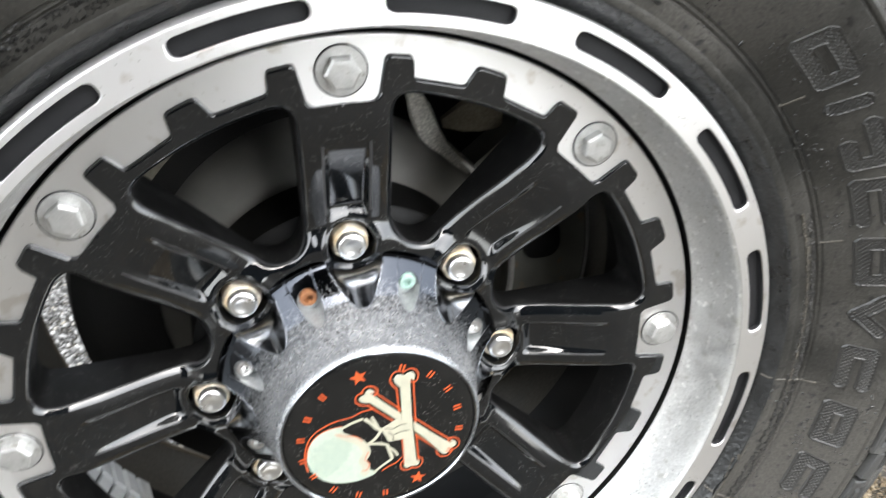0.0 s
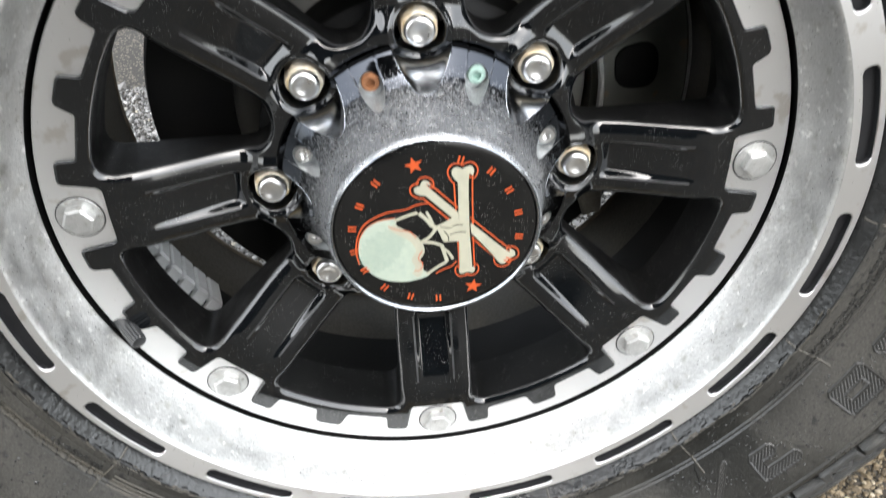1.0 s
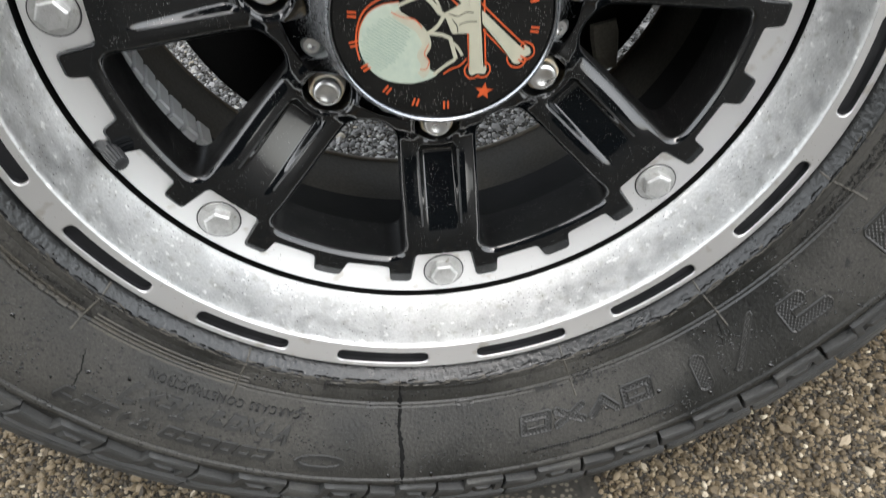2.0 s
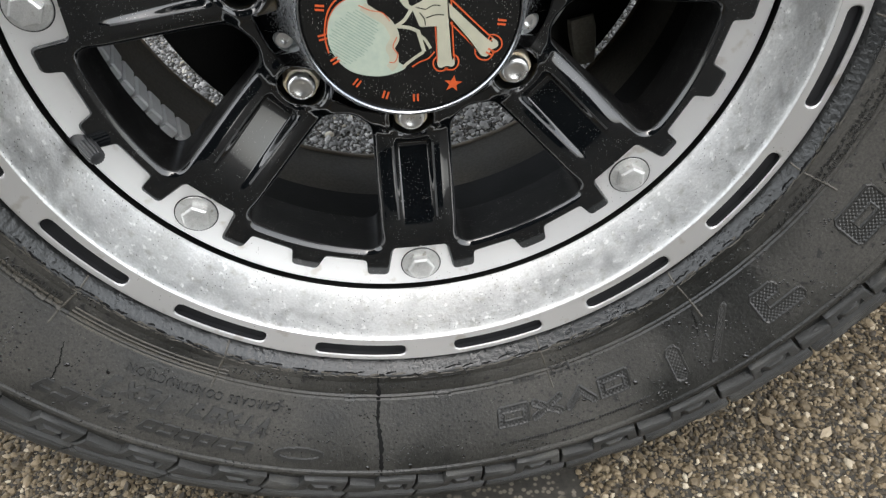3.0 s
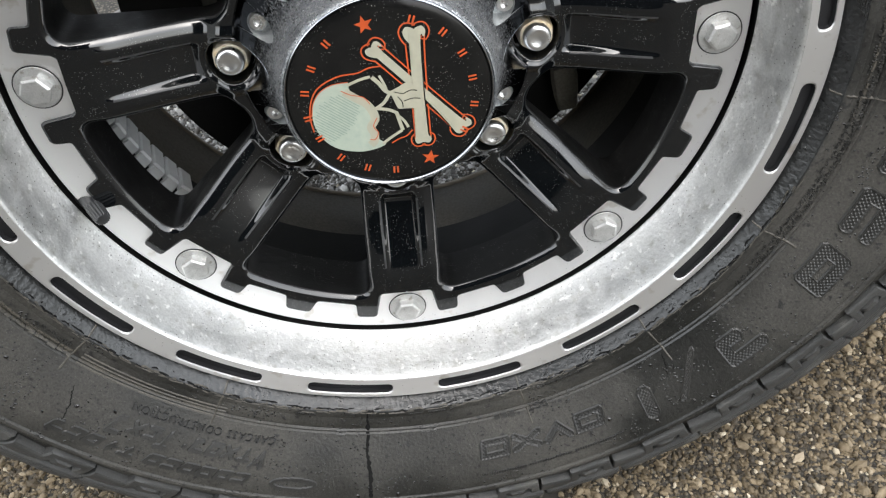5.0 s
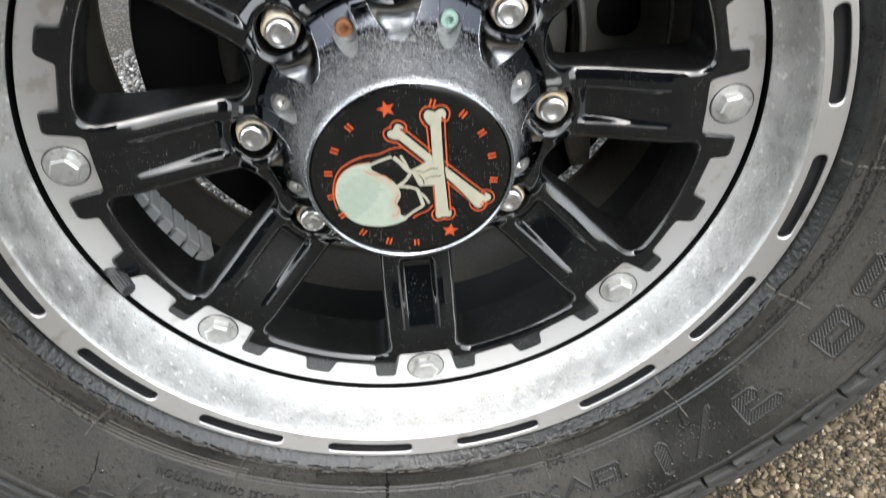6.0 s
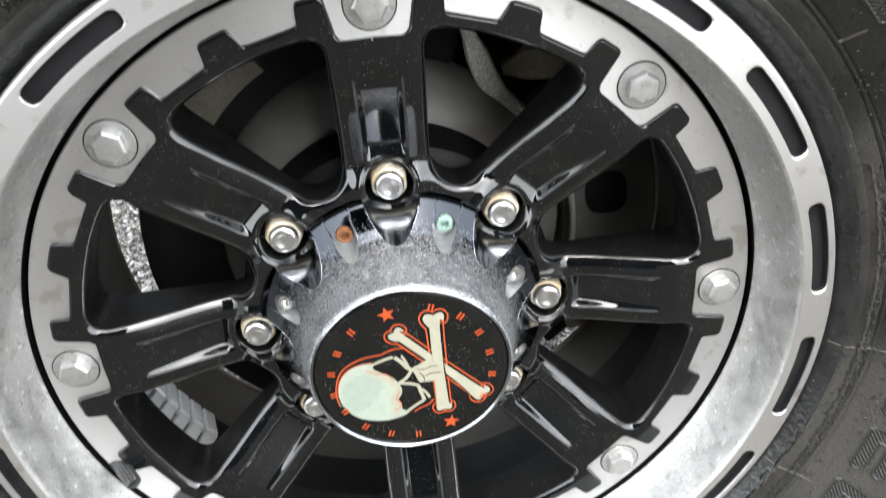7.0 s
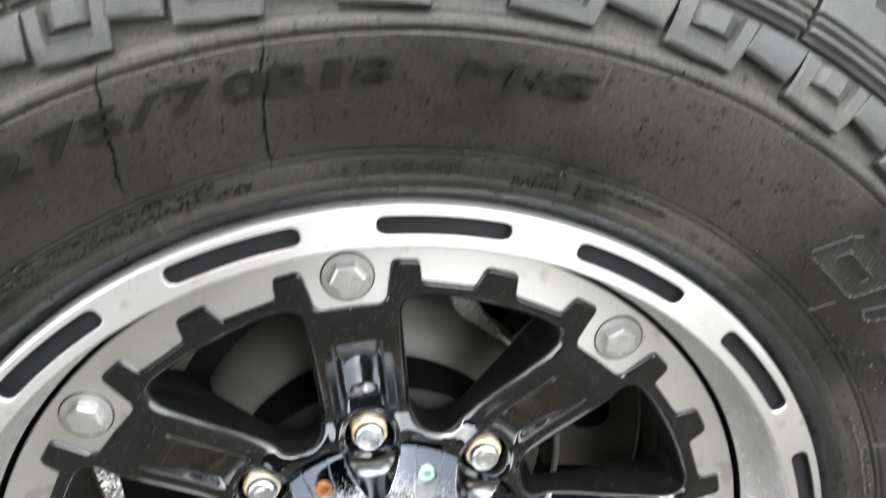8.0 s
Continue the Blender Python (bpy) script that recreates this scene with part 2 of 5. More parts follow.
def stone_material(name, grey):
    """Stones of many tints, each its own; grey pulls them from tan towards pale grey."""
    m = surface(name, (0.36, 0.31, 0.245), (0.25, 0.21, 0.16), 400, 0.6, 0.8, bump=0.3, bscale=900)
    n, l = m.node_tree.nodes, m.node_tree.links
    geo = n.new("ShaderNodeNewGeometry")
    r = n.new("ShaderNodeValToRGB")
    e = r.color_ramp.elements
    e[0].position, e[0].color = 0.0, (0.022, 0.0165, 0.0100, 1)
    e[1].position, e[1].color = 1.0, (0.42, 0.37, 0.28, 1)
    for at, c in ((0.16, (0.042, 0.0310, 0.0170)), (0.38, (0.085, 0.0630, 0.0345)), (0.66, (0.128, 0.0965, 0.0555)), (0.88, (0.185, 0.143, 0.088)), (0.95, (0.25, 0.205, 0.14))):
        k = e.new(at)
        k.color = (*(v * (1 - grey) + grey * 2.9 * c[1] for v in c), 1)
    l.new(geo.outputs["Random Per Island"], r.inputs["Fac"])
    l.new(r.outputs["Color"], n["Principled BSDF"].inputs["Base Color"])
    return m


# second set is the same stone painted paler for the brighter light behind
STONES, LIT_STONES = stone_material("pebbles_in_asphalt", 0.0), stone_material("lit_pebbles_in_asphalt", 0.8)


# ---------------------------------------------------------------- building helpers
def P(r, a, y):
    """A point of the wheel: radius, angle in degrees (0 to the right, 90 up), depth behind the rim's front plane."""
    return (r * math.cos(radians(a)), y, r * math.sin(radians(a)))


def turned(a):
    return Matrix.Rotation(-radians(a), 4, "Y")


def finish(bm, smooth=35.0):
    bmesh.ops.remove_doubles(bm, verts=bm.verts, dist=2e-6)
    bmesh.ops.recalc_face_normals(bm, faces=bm.faces)
    for f in bm.faces:
        f.smooth = True
    if smooth:
        for e in bm.edges:
            if len(e.link_faces) == 2 and e.calc_face_angle(0) > radians(smooth):
                e.smooth = False


def mesh_of(name, bm, material, smooth=35.0):
    finish(bm, smooth)
    me = bpy.data.meshes.new(name)
    bm.to_mesh(me)
    bm.free()
    me.materials.append(material)
    return me


def part(name, bm, material, parent, label="", m=None, smooth=35.0):
    me = bm if isinstance(bm, bpy.types.Mesh) else mesh_of(name, bm, material, smooth)
    ob = new(name, me)
    ob.parent = parent
    if m is not None:
        ob.matrix_local = m
    return tagged(ob, label)


def thing(name, at, label, category, group="", kind=""):
    ob = new(name)
    ob.empty_display_size = 0.05
    ob.location = at
    return tagged(ob, label, category, group, kind)


def lathe(profile, n=192, a0=0.0, a1=360.0, bm=None, closed=False):
    """Turns (radius, depth) points round the wheel's axis."""
    bm = bm or bmesh.new()
    full = abs(a1 - a0) > 359.9
    steps = n if full else n + 1
    rows = [[bm.verts.new(P(r, a0 + (a1 - a0) * i / n, y)) for r, y in profile] for i in range(steps)]
    for i in range(n):
        p, q = rows[i], rows[(i + 1) % steps]
        for j in range(len(profile) - (0 if closed else 1)):
            k = (j + 1) % len(profile)
            bm.faces.new((p[j], p[k], q[k], q[j]))
    if closed and not full:
        bm.faces.new(rows[0])
        bm.faces.new(rows[-1][::-1])
    return bm


def spun(profile, n, m, bm=None):
    """Turns (radius, height) points round the local z axis, then places them by m; first and last points on the axis close it."""
    bm = bm or bmesh.new()
    rows = []
    for i in range(n):
        a = 2 * math.pi * i / n
        rows.append([bm.verts.new(m @ Vector((r * math.cos(a), r * math.sin(a), h))) for r, h in profile])
    for i in range(n):
        p, q = rows[i], rows[(i + 1) % n]
        for j in range(len(profile) - 1):
            bm.faces.new((p[j], q[j], q[j + 1], p[j + 1]))
    bmesh.ops.remove_doubles(bm, verts=bm.verts, dist=1e-6)
    return bm


def outward(r, a, y):
    """A frame at a point of the wheel whose z axis points out of the wheel, towards the viewer, and whose x axis points away from the hub."""
    c, s = math.cos(radians(a)), math.sin(radians(a))
    m = Matrix(((c, -s, 0, 0), (0, 0, -1, 0), (s, c, 0, 0), (0, 0, 0, 1)))
    return Matrix.Translation(P(r, a, y)) @ m


def smooth01(x):
    x = min(1.0, max(0.0, x))
    return x * x * (3 - 2 * x)


def ramp01(x):
    """A nearly straight slope from 0 to 1 with slightly eased ends."""
    return 0.7 * min(1.0, max(0.0, x)) + 0.3 * smooth01(x)


def interp(x, pts):
    return float(np.interp(x, [p[0] for p in pts], [p[1] for p in pts]))


def resample(pts, n):
    """n + 1 points at even steps along a polyline."""
    pts = np.array(pts, float)
    d = np.r_[0, np.cumsum(np.hypot(*np.diff(pts, axis=0).T))]
    at = np.linspace(0, d[-1], n + 1)
    return np.c_[np.interp(at, d, pts[:, 0]), np.interp(at, d, pts[:, 1])]


def rounded_sections(sides, radius, counts):
    """Closed loop of sides (polylines that meet in corners), with each corner rounded; split again at the middle of each corner, counts[i] steps each."""
    cut = []
    for s, (r0, r1) in zip(sides, radius):
        fine = resample(s, 200)
        d = np.r_[0, np.cumsum(np.hypot(*np.diff(fine, axis=0).T))]
        keep = fine[(d >= r0) & (d <= d[-1] - r1)]
        cut.append(keep)
    corner = []
    for i, s in enumerate(sides):
        a, c, z = cut[i][-1], np.array(s[-1], float), cut[(i + 1) % len(sides)][0]
        u = np.linspace(0, 1, 17)[:, None]
        corner.append((1 - u) ** 2 * a + 2 * u * (1 - u) * c + u ** 2 * z)
    out = []
    for i in range(len(sides)):
        whole = np.r_[corner[i - 1][8:], cut[i][1:-1], corner[i][:9]]
        out.append(resample(whole, counts[i])[:-1])
    return out


# ---------------------------------------------------------------- the wheel
wheel = thing("truck_wheel", (0, 0, HUB), "off-road truck wheel, black spokes, polished lip, worn tyre on asphalt", "wheel")

# tyre: bead, sidewall, shoulder and crown
SIDE = [(0.2435, 0.0180), (0.2462, 0.0090), (0.2490, 0.0040), (0.2530, -0.0012), (0.2550, -0.0032), (0.2554, -0.0044), (0.2562, -0.0047), (0.2600, -0.0056), (0.2608, -0.0054), (0.2640, -0.0063), (0.2690, -0.0072),
        (0.2700, -0.0072), (0.2704, -0.0065), (0.2710, -0.0065), (0.2715, -0.0076), (0.2722, -0.0082), (0.2728, -0.0082), (0.2732, -0.0076), (0.2738, -0.0078), (0.2746, -0.0092), (0.2760, -0.0100), (0.2820, -0.0136), (0.2880, -0.0170),
        (0.2940, -0.0203), (0.3050, -0.0256), (0.3160, -0.0296), (0.3222, -0.0310), (0.3234, -0.0300), (0.3246, -0.0314), (0.3262, -0.0320), (0.3282, -0.0316), (0.3298, -0.0300), (0.3310, -0.0280), (0.3450, -0.0236),
        (0.3600, -0.0168), (0.3760, -0.0070), (0.3890, 0.0060), (0.3980, 0.0215), (0.4030, 0.0405), (0.4050, 0.0620), (0.4060, 0.0900)]
MID = 0.104
CARCASS = SIDE + [(r, 2 * MID - y) for r, y in reversed(SIDE)]


def wall_y(r):
    return interp(r, SIDE[1:])


tyre = part("tyre", lathe(CARCASS, 320), RUBBER, wheel, "weathered black all-terrain tyre with cracked sidewall", smooth=28)

tyre.data.materials.append(WET_RUBBER)
for f in tyre.data.polygons:
    if math.hypot(f.center.x, f.center.z) < 0.2563 and f.center.y < 0.02:
        f.material_index = 1

SHOULDER = np.array([(0.3312, -0.0284), (0.3450, -0.0236), (0.3600, -0.0168), (0.3760, -0.0070), (0.3890, 0.0060), (0.3980, 0.0215), (0.4030, 0.0405), (0.4048, 0.0600)])
PATH_N = 84
WRAP = resample(SHOULDER, PATH_N)
_t = np.gradient(WRAP, axis=0)
OUT = np.c_[-_t[:, 1], _t[:, 0]]
OUT /= np.hypot(*OUT.T)[:, None]
OUT *= np.sign(OUT[:, 0] - OUT[:, 1])[:, None]


def wrapped_block(width, rows, relief, skew, taper=0.0, slant=0.0):
    """A tread block wrapped over the tyre's shoulder: rows are steps along the wrap, relief(u, f) its height, with walls all round."""
    bm = bmesh.new()
    us = [-1, -1, -0.93, -0.62, -0.56, -0.26, -0.2, 0.2, 0.26, 0.56, 0.62, 0.93, 1, 1]
    grid = []
    last = len(rows) + 1
    for ri, j in enumerate([rows[0], *rows, rows[-1]]):
        f = (j - rows[0]) / (rows[-1] - rows[0])
        line = []
        for ui, u in enumerate(us):
            wall = ri in (0, last) or ui in (0, len(us) - 1)
            h = -0.0012 if wall else relief(u, f) - (0.0009 if ri in (1, last - 1) or ui in (1, len(us) - 2) else 0)
            jj = min(PATH_N, max(0.0, j + slant * u * (1 - f)))
            k = int(min(PATH_N - 1, jj))
            r, y = WRAP[k] + (WRAP[k + 1] - WRAP[k]) * (jj - k) + OUT[k] * h
            line.append(bm.verts.new(P(r, u * width / 2 * (1 - taper * (1 - f)) + skew * f, y)))
        grid.append(line)
    for a, b in zip(grid, grid[1:]):
        for i in range(len(us) - 1):
            bm.faces.new((a[i], a[i + 1], b[i + 1], b[i]))
    return mesh_of("tread_block", bm, RUBBER_TREAD, 25)


def biter(u, f):
    """A hooked lug: a raised border on three sides round a sunken step that holds a smaller block."""
    h = 0.0046 + 0.0012 * smooth01(f * 2)
    if 0.34 < f and -0.58 < u < 0.60:
        h -= 0.0040
        if 0.50 < f and abs(u) < 0.27:
            h += 0.0036
    return h


def plain_lug(u, f):
    return 0.0058 + 0.0006 * smooth01(f * 2) - 0.0008 * (abs(u) < 0.1) * (f > 0.5)


def outer_lug(u, f):
    h = 0.0062 + 0.0050 * smooth01(f * 1.5)
    if f < 0.13 and int(f * 60) % 3 == 0:
        h -= 0.0026
    if 0.20 < f < 0.34 and abs(u) < 0.25:
        h -= 0.0050
    if 0.60 < f < 0.64:
        h -= 0.0045
    return h


def crown_block(y0, y1, width, skew):
    bm = bmesh.new()
    rows = []
    for r, g in ((0.4035, 0.0), (0.4150, 0.0), (0.4165, 0.0016)):
        rows.append([bm.verts.new(P(r, a, y)) for a, y in ((-width / 2 + g * 120, y0 + g), (width / 2 - g * 120, y0 + g),
                                                           (width / 2 + skew - g * 120, y1 - g), (-width / 2 + skew + g * 120, y1 - g))])
    for a, b in zip(rows, rows[1:]):
        for i in range(4):
            bm.faces.new((a[i], a[(i + 1) % 4], b[(i + 1) % 4], b[i]))
    bm.faces.new(rows[-1])
    return mesh_of("tread_block", bm, RUBBER_TREAD, 25)


MIRROR = Matrix.Translation((0, 2 * MID, 0)) @ Matrix.Diagonal((1, -1, 1, 1))
LUGS = {}
for size, pitch in (("short", 8.2), ("medium", 9.6), ("long", 10.4)):
    bite = 0.60 * pitch
    LUGS[size] = (pitch, bite,
                  wrapped_block(bite, list(range(0, 15)), biter, -0.7, 0.10, 1.2),
                  wrapped_block(pitch - bite - 0.04, list(range(5, 15)), plain_lug, -0.7, 0.0, 1.2),
                  wrapped_block(pitch - 0.28, list(range(17, 40)) + list(range(42, PATH_N + 1, 3)), outer_lug, -2.0),
                  crown_block(0.066, 0.098, pitch - 1.6, 2.5), crown_block(0.104, 0.140, pitch - 1.6, -2.5))
order = ["short", "medium", "long", "long", "medium", "medium", "short"]
total = 0.0
seq = []
while total + 8.0 < 360:
    seq.append(order[len(seq) % 7])
    total += LUGS[seq[-1]][0]
spread = 360 / total
a = 106.4
for size in seq:
    pitch, bite, b0, b1, b2, c0, c1 = LUGS[size]
    part("tread_block", b0, None, tyre, m=turned(a - bite / 2))
    part("tread_block", b1, None, tyre, m=turned(a - bite - (pitch - bite) / 2))
    for me, off in ((b2, 0.0), (c0, 1.5), (c1, 5.0)):
        part("tread_block", me, None, tyre, m=turned(a - pitch / 2 - off))
    part("tread_block", b2, None, tyre, m=MIRROR @ turned(a - pitch / 2 - 3.0))
    a -= pitch * spread

# sidewall lettering and marks
def on_wall(bm_pts, a, r0, lift):
    """Bends flat (along, up, out) points round the sidewall, reading clockwise, the feet of the letters towards the hub."""
    out = []
    for u, v, w in bm_pts:
        r = r0 + v
        out.append(P(r, a - math.degrees(u / r), wall_y(r) - lift - w))
    return out


def raised_text(words, a, r0, height, width, slant=0.0, depth=0.0020, name="lettering", spacing=1.0, bold=0.006):
    cu = bpy.data.curves.new("letters", "FONT")
    cu.body, cu.size, cu.align_x, cu.extrude, cu.space_character, cu.resolution_u, cu.offset = words, 1.0, "CENTER", 0.5, spacing, 3, bold
    tmp = new("letters", cu)
    me = tmp.to_mesh()
    co = [v.co.copy() for v in me.vertices]
    low, mid = min(c.y for c in co), (max(c.x for c in co) + min(c.x for c in co)) / 2
    co = [Vector((c.x - mid, c.y - low, c.z)) for c in co]
    top = max(c.y for c in co)
    k = height / top
    stretch = width / (k * (max(c.x for c in co) - min(c.x for c in co)))
    pts = on_wall([(c.x * k * stretch + slant * c.y * k, c.y * k, depth if c.z > 0 else -0.0012) for c in co], a, r0, 0)
    bm = bmesh.new()
    vs = [bm.verts.new(p) for p in pts]
    for f in me.polygons:
        try:
            bm.faces.new([vs[i] for i in f.vertices])
        except ValueError:
            pass
    tmp.to_mesh_clear()
    bpy.data.objects.remove(tmp)
    return part(name, bm, BLACK_MARK, tyre, smooth=30)


def box_on_wall(bm, u0, u1, v0, v1, a, r0, h, shear=0.0):
    n = max(1, int(abs(u1 - u0) / 0.006))
    cols = []
    for i in range(n + 1):
        u = u0 + (u1 - u0) * i / n
        e = 0.0005
        cols.append([bm.verts.new(p) for p in on_wall([(u + shear * v0, v0, -0.001), (u + shear * v0, v0 + e, h), (u + shear * v1, v1 - e, h), (u + shear * v1, v1, -0.001)], a, r0, 0)])
    for p, q in zip(cols, cols[1:]):
        for j in range(3):
            bm.faces.new((p[j], p[j + 1], q[j + 1], q[j]))
    bm.faces.new(cols[0])
    bm.faces.new(cols[-1][::-1])


def wall_bar(a, r0, width, height, h=0.0009, shear=0.0, name="sidewall_bar"):
    """A plain raised bar."""
    bm = bmesh.new()
    box_on_wall(bm, -width / 2, width / 2, 0, height, a, r0, h, shear)
    return part(name, bm, RUBBER_MARK, tyre, smooth=30)


def strokes_of(kind, w, h, t):
    """Middle lines of a plain mark of that width and height, drawn with a stroke of half width t."""
    x, z = w / 2 - t, h - t
    return {"bar": [((0, t), (0, z))],
            "ring": [((-x, t), (x, t)), ((x, t), (x, z)), ((x, z), (-x, z)), ((-x, z), (-x, t))],
            "cup": [((x, t), (-x, t)), ((-x, t), (-x, z)), ((-x, z), (x, z))],
            "hook": [((-x, z), (x, z)), ((x, z), (x, t)), ((x, t), (0, t))],
            "wedge": [((-x, z), (0, t)), ((0, t), (x, z))],
            "post": [((0, t), (0, z)), ((-x, z), (x, z))],
            "cross": [((-x, t), (x, z)), ((-x, z), (x, t))],
            "oval": [((x * math.cos(b), h / 2 + (z - t) / 2 * math.sin(b)), (x * math.cos(b + 0.2618), h / 2 + (z - t) / 2 * math.sin(b + 0.2618))) for b in np.linspace(0, 2 * math.pi, 24, endpoint=False)]}[kind]


def wall_mark(kind, a, r0, width, height, stroke, h=0.0010, shear=0.0, step=0.0007, fill=0.0005, rim=0.0010):
    """A plain mark moulded into the sidewall: a raised outline round a finely knurled stroke."""
    lines = strokes_of(kind, width, height, stroke)
    nu, nv = int(width / step) + 3, int(height / step) + 3
    bm = bmesh.new()
    grid = {}
    for j in range(nv):
        for i in range(nu):
            u, v = -width / 2 - step + i * (width + 2 * step) / (nu - 1), -step + j * (height + 2 * step) / (nv - 1)
            d = 1.0
            for (x0, z0), (x1, z1) in lines:
                k = ((u - x0) * (x1 - x0) + (v - z0) * (z1 - z0)) / max(1e-9, (x1 - x0) ** 2 + (z1 - z0) ** 2)
                k = min(1.0, max(0.0, k))
                d = min(d, math.hypot(u - x0 - k * (x1 - x0), v - z0 - k * (z1 - z0)))
            d = stroke - d
            if d < -1.6 * step:
                continue
            w = -0.0007 if d < -0.4 * step else h if d < rim else (0.0001 + fill * ((i // 2 + j // 2) % 2))
            grid[i, j] = bm.verts.new(on_wall([(u + shear * v, v, w)], a, r0, 0)[0])
    for i, j in grid:
        q = [grid.get(k) for k in ((i, j), (i + 1, j), (i + 1, j + 1), (i, j + 1))]
        if all(q):
            bm.faces.new(q)
    return part("sidewall_mark", bm, RUBBER_MARK, tyre, smooth=25)


# size and load markings, letter by letter
for ch, a, w in (("2", 111.9, 0.0160), ("7", 107.9, 0.0155), ("5", 104.9, 0.0150), ("/", 101.9, 0.0130), ("7", 98.8, 0.0160), ("0", 95.1, 0.0160), ("R", 91.9, 0.0170), ("1", 89.2, 0.0065), ("8", 86.5, 0.0150),
                 ("M", 78.4, 0.0215), ("+", 74.9, 0.0100), ("S", 72.3, 0.0165)):
    raised_text(ch, a, 0.3040 if ch == "+" else 0.3028, 0.0090 if ch == "+" else 0.0116, w, 0.25, depth=0.0024, bold=0.0 if ch in "MS8" else 0.010)
raised_text("E", 66.0, 0.2605, 0.0070, 0.0110)
raised_text("LOAD", 70.2, 0.2662, 0.0042, 0.0150, depth=0.0010)
raised_text("RANGE", 71.0, 0.2602, 0.0042, 0.0225, depth=0.0010)
raised_text("CARCASS CONSTRUCTION", -121.6, 0.2800, 0.0052, 0.101, spacing=1.25, depth=0.0011)
raised_text("DOT", -71.3, 0.2713, 0.0046, 0.0145, depth=0.0010)
# maker's words, as plain marks
for kind, a, w in (("ring", 41.4, 0.036), ("bar", 35.2, 0.011), ("hook", 29.8, 0.034), ("cup", 22.0, 0.034), ("ring", 13.8, 0.035), ("wedge", 6.2, 0.032), ("cup", -1.6, 0.033), ("ring", -10.2, 0.033), ("cup", -18.8, 0.033), ("ring", -27.4, 0.033)):
    wall_mark(kind, a, 0.2880, w, 0.0215, 0.0044, shear=0.15)
wall_mark("hook", -41.4, 0.2885, 0.033, 0.0215, 0.0044, shear=0.15)
wall_mark("bar", -47.3, 0.2830, 0.012, 0.0285, 0.0032, shear=1.05)
wall_mark("bar", -56.4, 0.2885, 0.018, 0.0245, 0.0056, shear=0.15)
for kind, a in (("ring", -64.9), ("wedge", -69.6), ("cross", -74.3), ("ring", -79.0)):
    wall_mark(kind, a, 0.2875, 0.0225, 0.0140, 0.0024, h=0.0009, shear=0.2, rim=0.0009)
for i, kind in enumerate(("cup", "ring", "ring", "ring", "cup", "ring", "post", "bar", "ring", "cup", "hook")):
    wall_mark(kind, -114.4 - 2.27 * (i + (0.5 if i > 5 else 0)), 0.3068, 0.0105, 0.0080, 0.0013, h=0.0010, shear=0.55, step=0.0006, rim=0.002)
wall_mark("oval", -107.4, 0.3060, 0.034, 0.0105, 0.0012, h=0.0010, shear=0.3, step=0.0006, rim=0.002)
for i, kind in enumerate(("wedge", "post", "cross", "ring", "hook", "bar", "post", "cup", "cross", "hook")):
    wall_mark(kind, -112.4 - 2.15 * i, 0.2895 if i != 5 else 0.2950, 0.0095 if i != 5 else 0.006, 0.0130 if i in (0, 6, 9) else 0.0095 if i != 5 else 0.003, 0.0012, h=0.0010, shear=0.45, step=0.0006, rim=0.002)
for a in (-75.4, -76.6, -77.8):
    wall_bar(a, 0.2716, 0.0038, 0.0042, h=0.0008)
for a, w in ((82.5, 0.040), (73.5, 0.022)):
    wall_bar(a, 0.2655, w, 0.0044, h=0.0006)
wall_mark("oval", -88.5, 0.2706, 0.012, 0.0062, 0.0009, h=0.0008, step=0.0005, rim=0.002)
wall_mark("oval", -101.9, 0.2706, 0.008, 0.0050, 0.0008, h=0.0006, step=0.0005, rim=0.002)


def small_print(a0, a1, r0, height, seed):
    """A line of print too small to read: short upright ticks in groups."""
    rnd = random.Random(seed)
    bm = bmesh.new()
    a = a0
    while a > a1:
        if rnd.random() > 0.14:
            box_on_wall(bm, -0.0006, 0.0006, 0, height * rnd.uniform(0.75, 1.0), a, r0, 0.0007, 0.2)
        a -= 0.36
    return bm


for k, row in enumerate(((-61.8, -82.0, 0.3115, 0.0026), (-105.9, -109.5, 0.2578, 0.0022), (-84.5, -91.0, 0.2578, 0.0018), (-63.0, -69.5, 0.2578, 0.0018), (66.0, 58.0, 0.2655, 0.0030), (87.3, 78.0, 0.2635, 0.0054))):
    tagged(part("small_print", small_print(*row, k), BLACK_MARK, tyre, smooth=30), kind="stuff")


def knurl(a0, a1, r0, r1, step):
    """A band of small uneven moulded bumps on the sidewall."""
    rnd = random.Random(5)
    bm = bmesh.new()
    a = a0
    while a < a1:
        for k in range(2):
            lo = rnd.uniform(r0, r1 - 0.0008)
            hi = min(r1, lo + rnd.uniform(0.0006, 0.0020))
            h, c = rnd.uniform(0.0005, 0.0017), a + rnd.uniform(-0.3, 0.3) * step
            vs = [bm.verts.new(P(r, c + d, wall_y(r) - w)) for r, d, w in ((lo, -step * 0.4, -0.0006), (lo + 0.0002, 0, h), (lo, step * 0.4, -0.0006), (hi, -step * 0.4, -0.0006), (hi - 0.0002, 0, h), (hi, step * 0.4, -0.0006))]
            for f in ((0, 1, 4, 3), (1, 2, 5, 4), (0, 2, 1), (3, 4, 5)):
                bm.faces.new([vs[i] for i in f])
        a += step * rnd.uniform(0.5, 1.3)
    return bm


for band in ((-32, 10, 0.2628, 0.2662), (-36, 22, 0.2668, 0.2702), (97, 124, 0.2622, 0.2664), (100, 122, 0.2670, 0.2706), (-150, -144, 0.2628, 0.2660)):
    tagged(part("ribbed_band", knurl(*band, 0.32), BLACK_MARK if band[0] > 90 else RUBBER_MARK, tyre, smooth=60), kind="stuff")


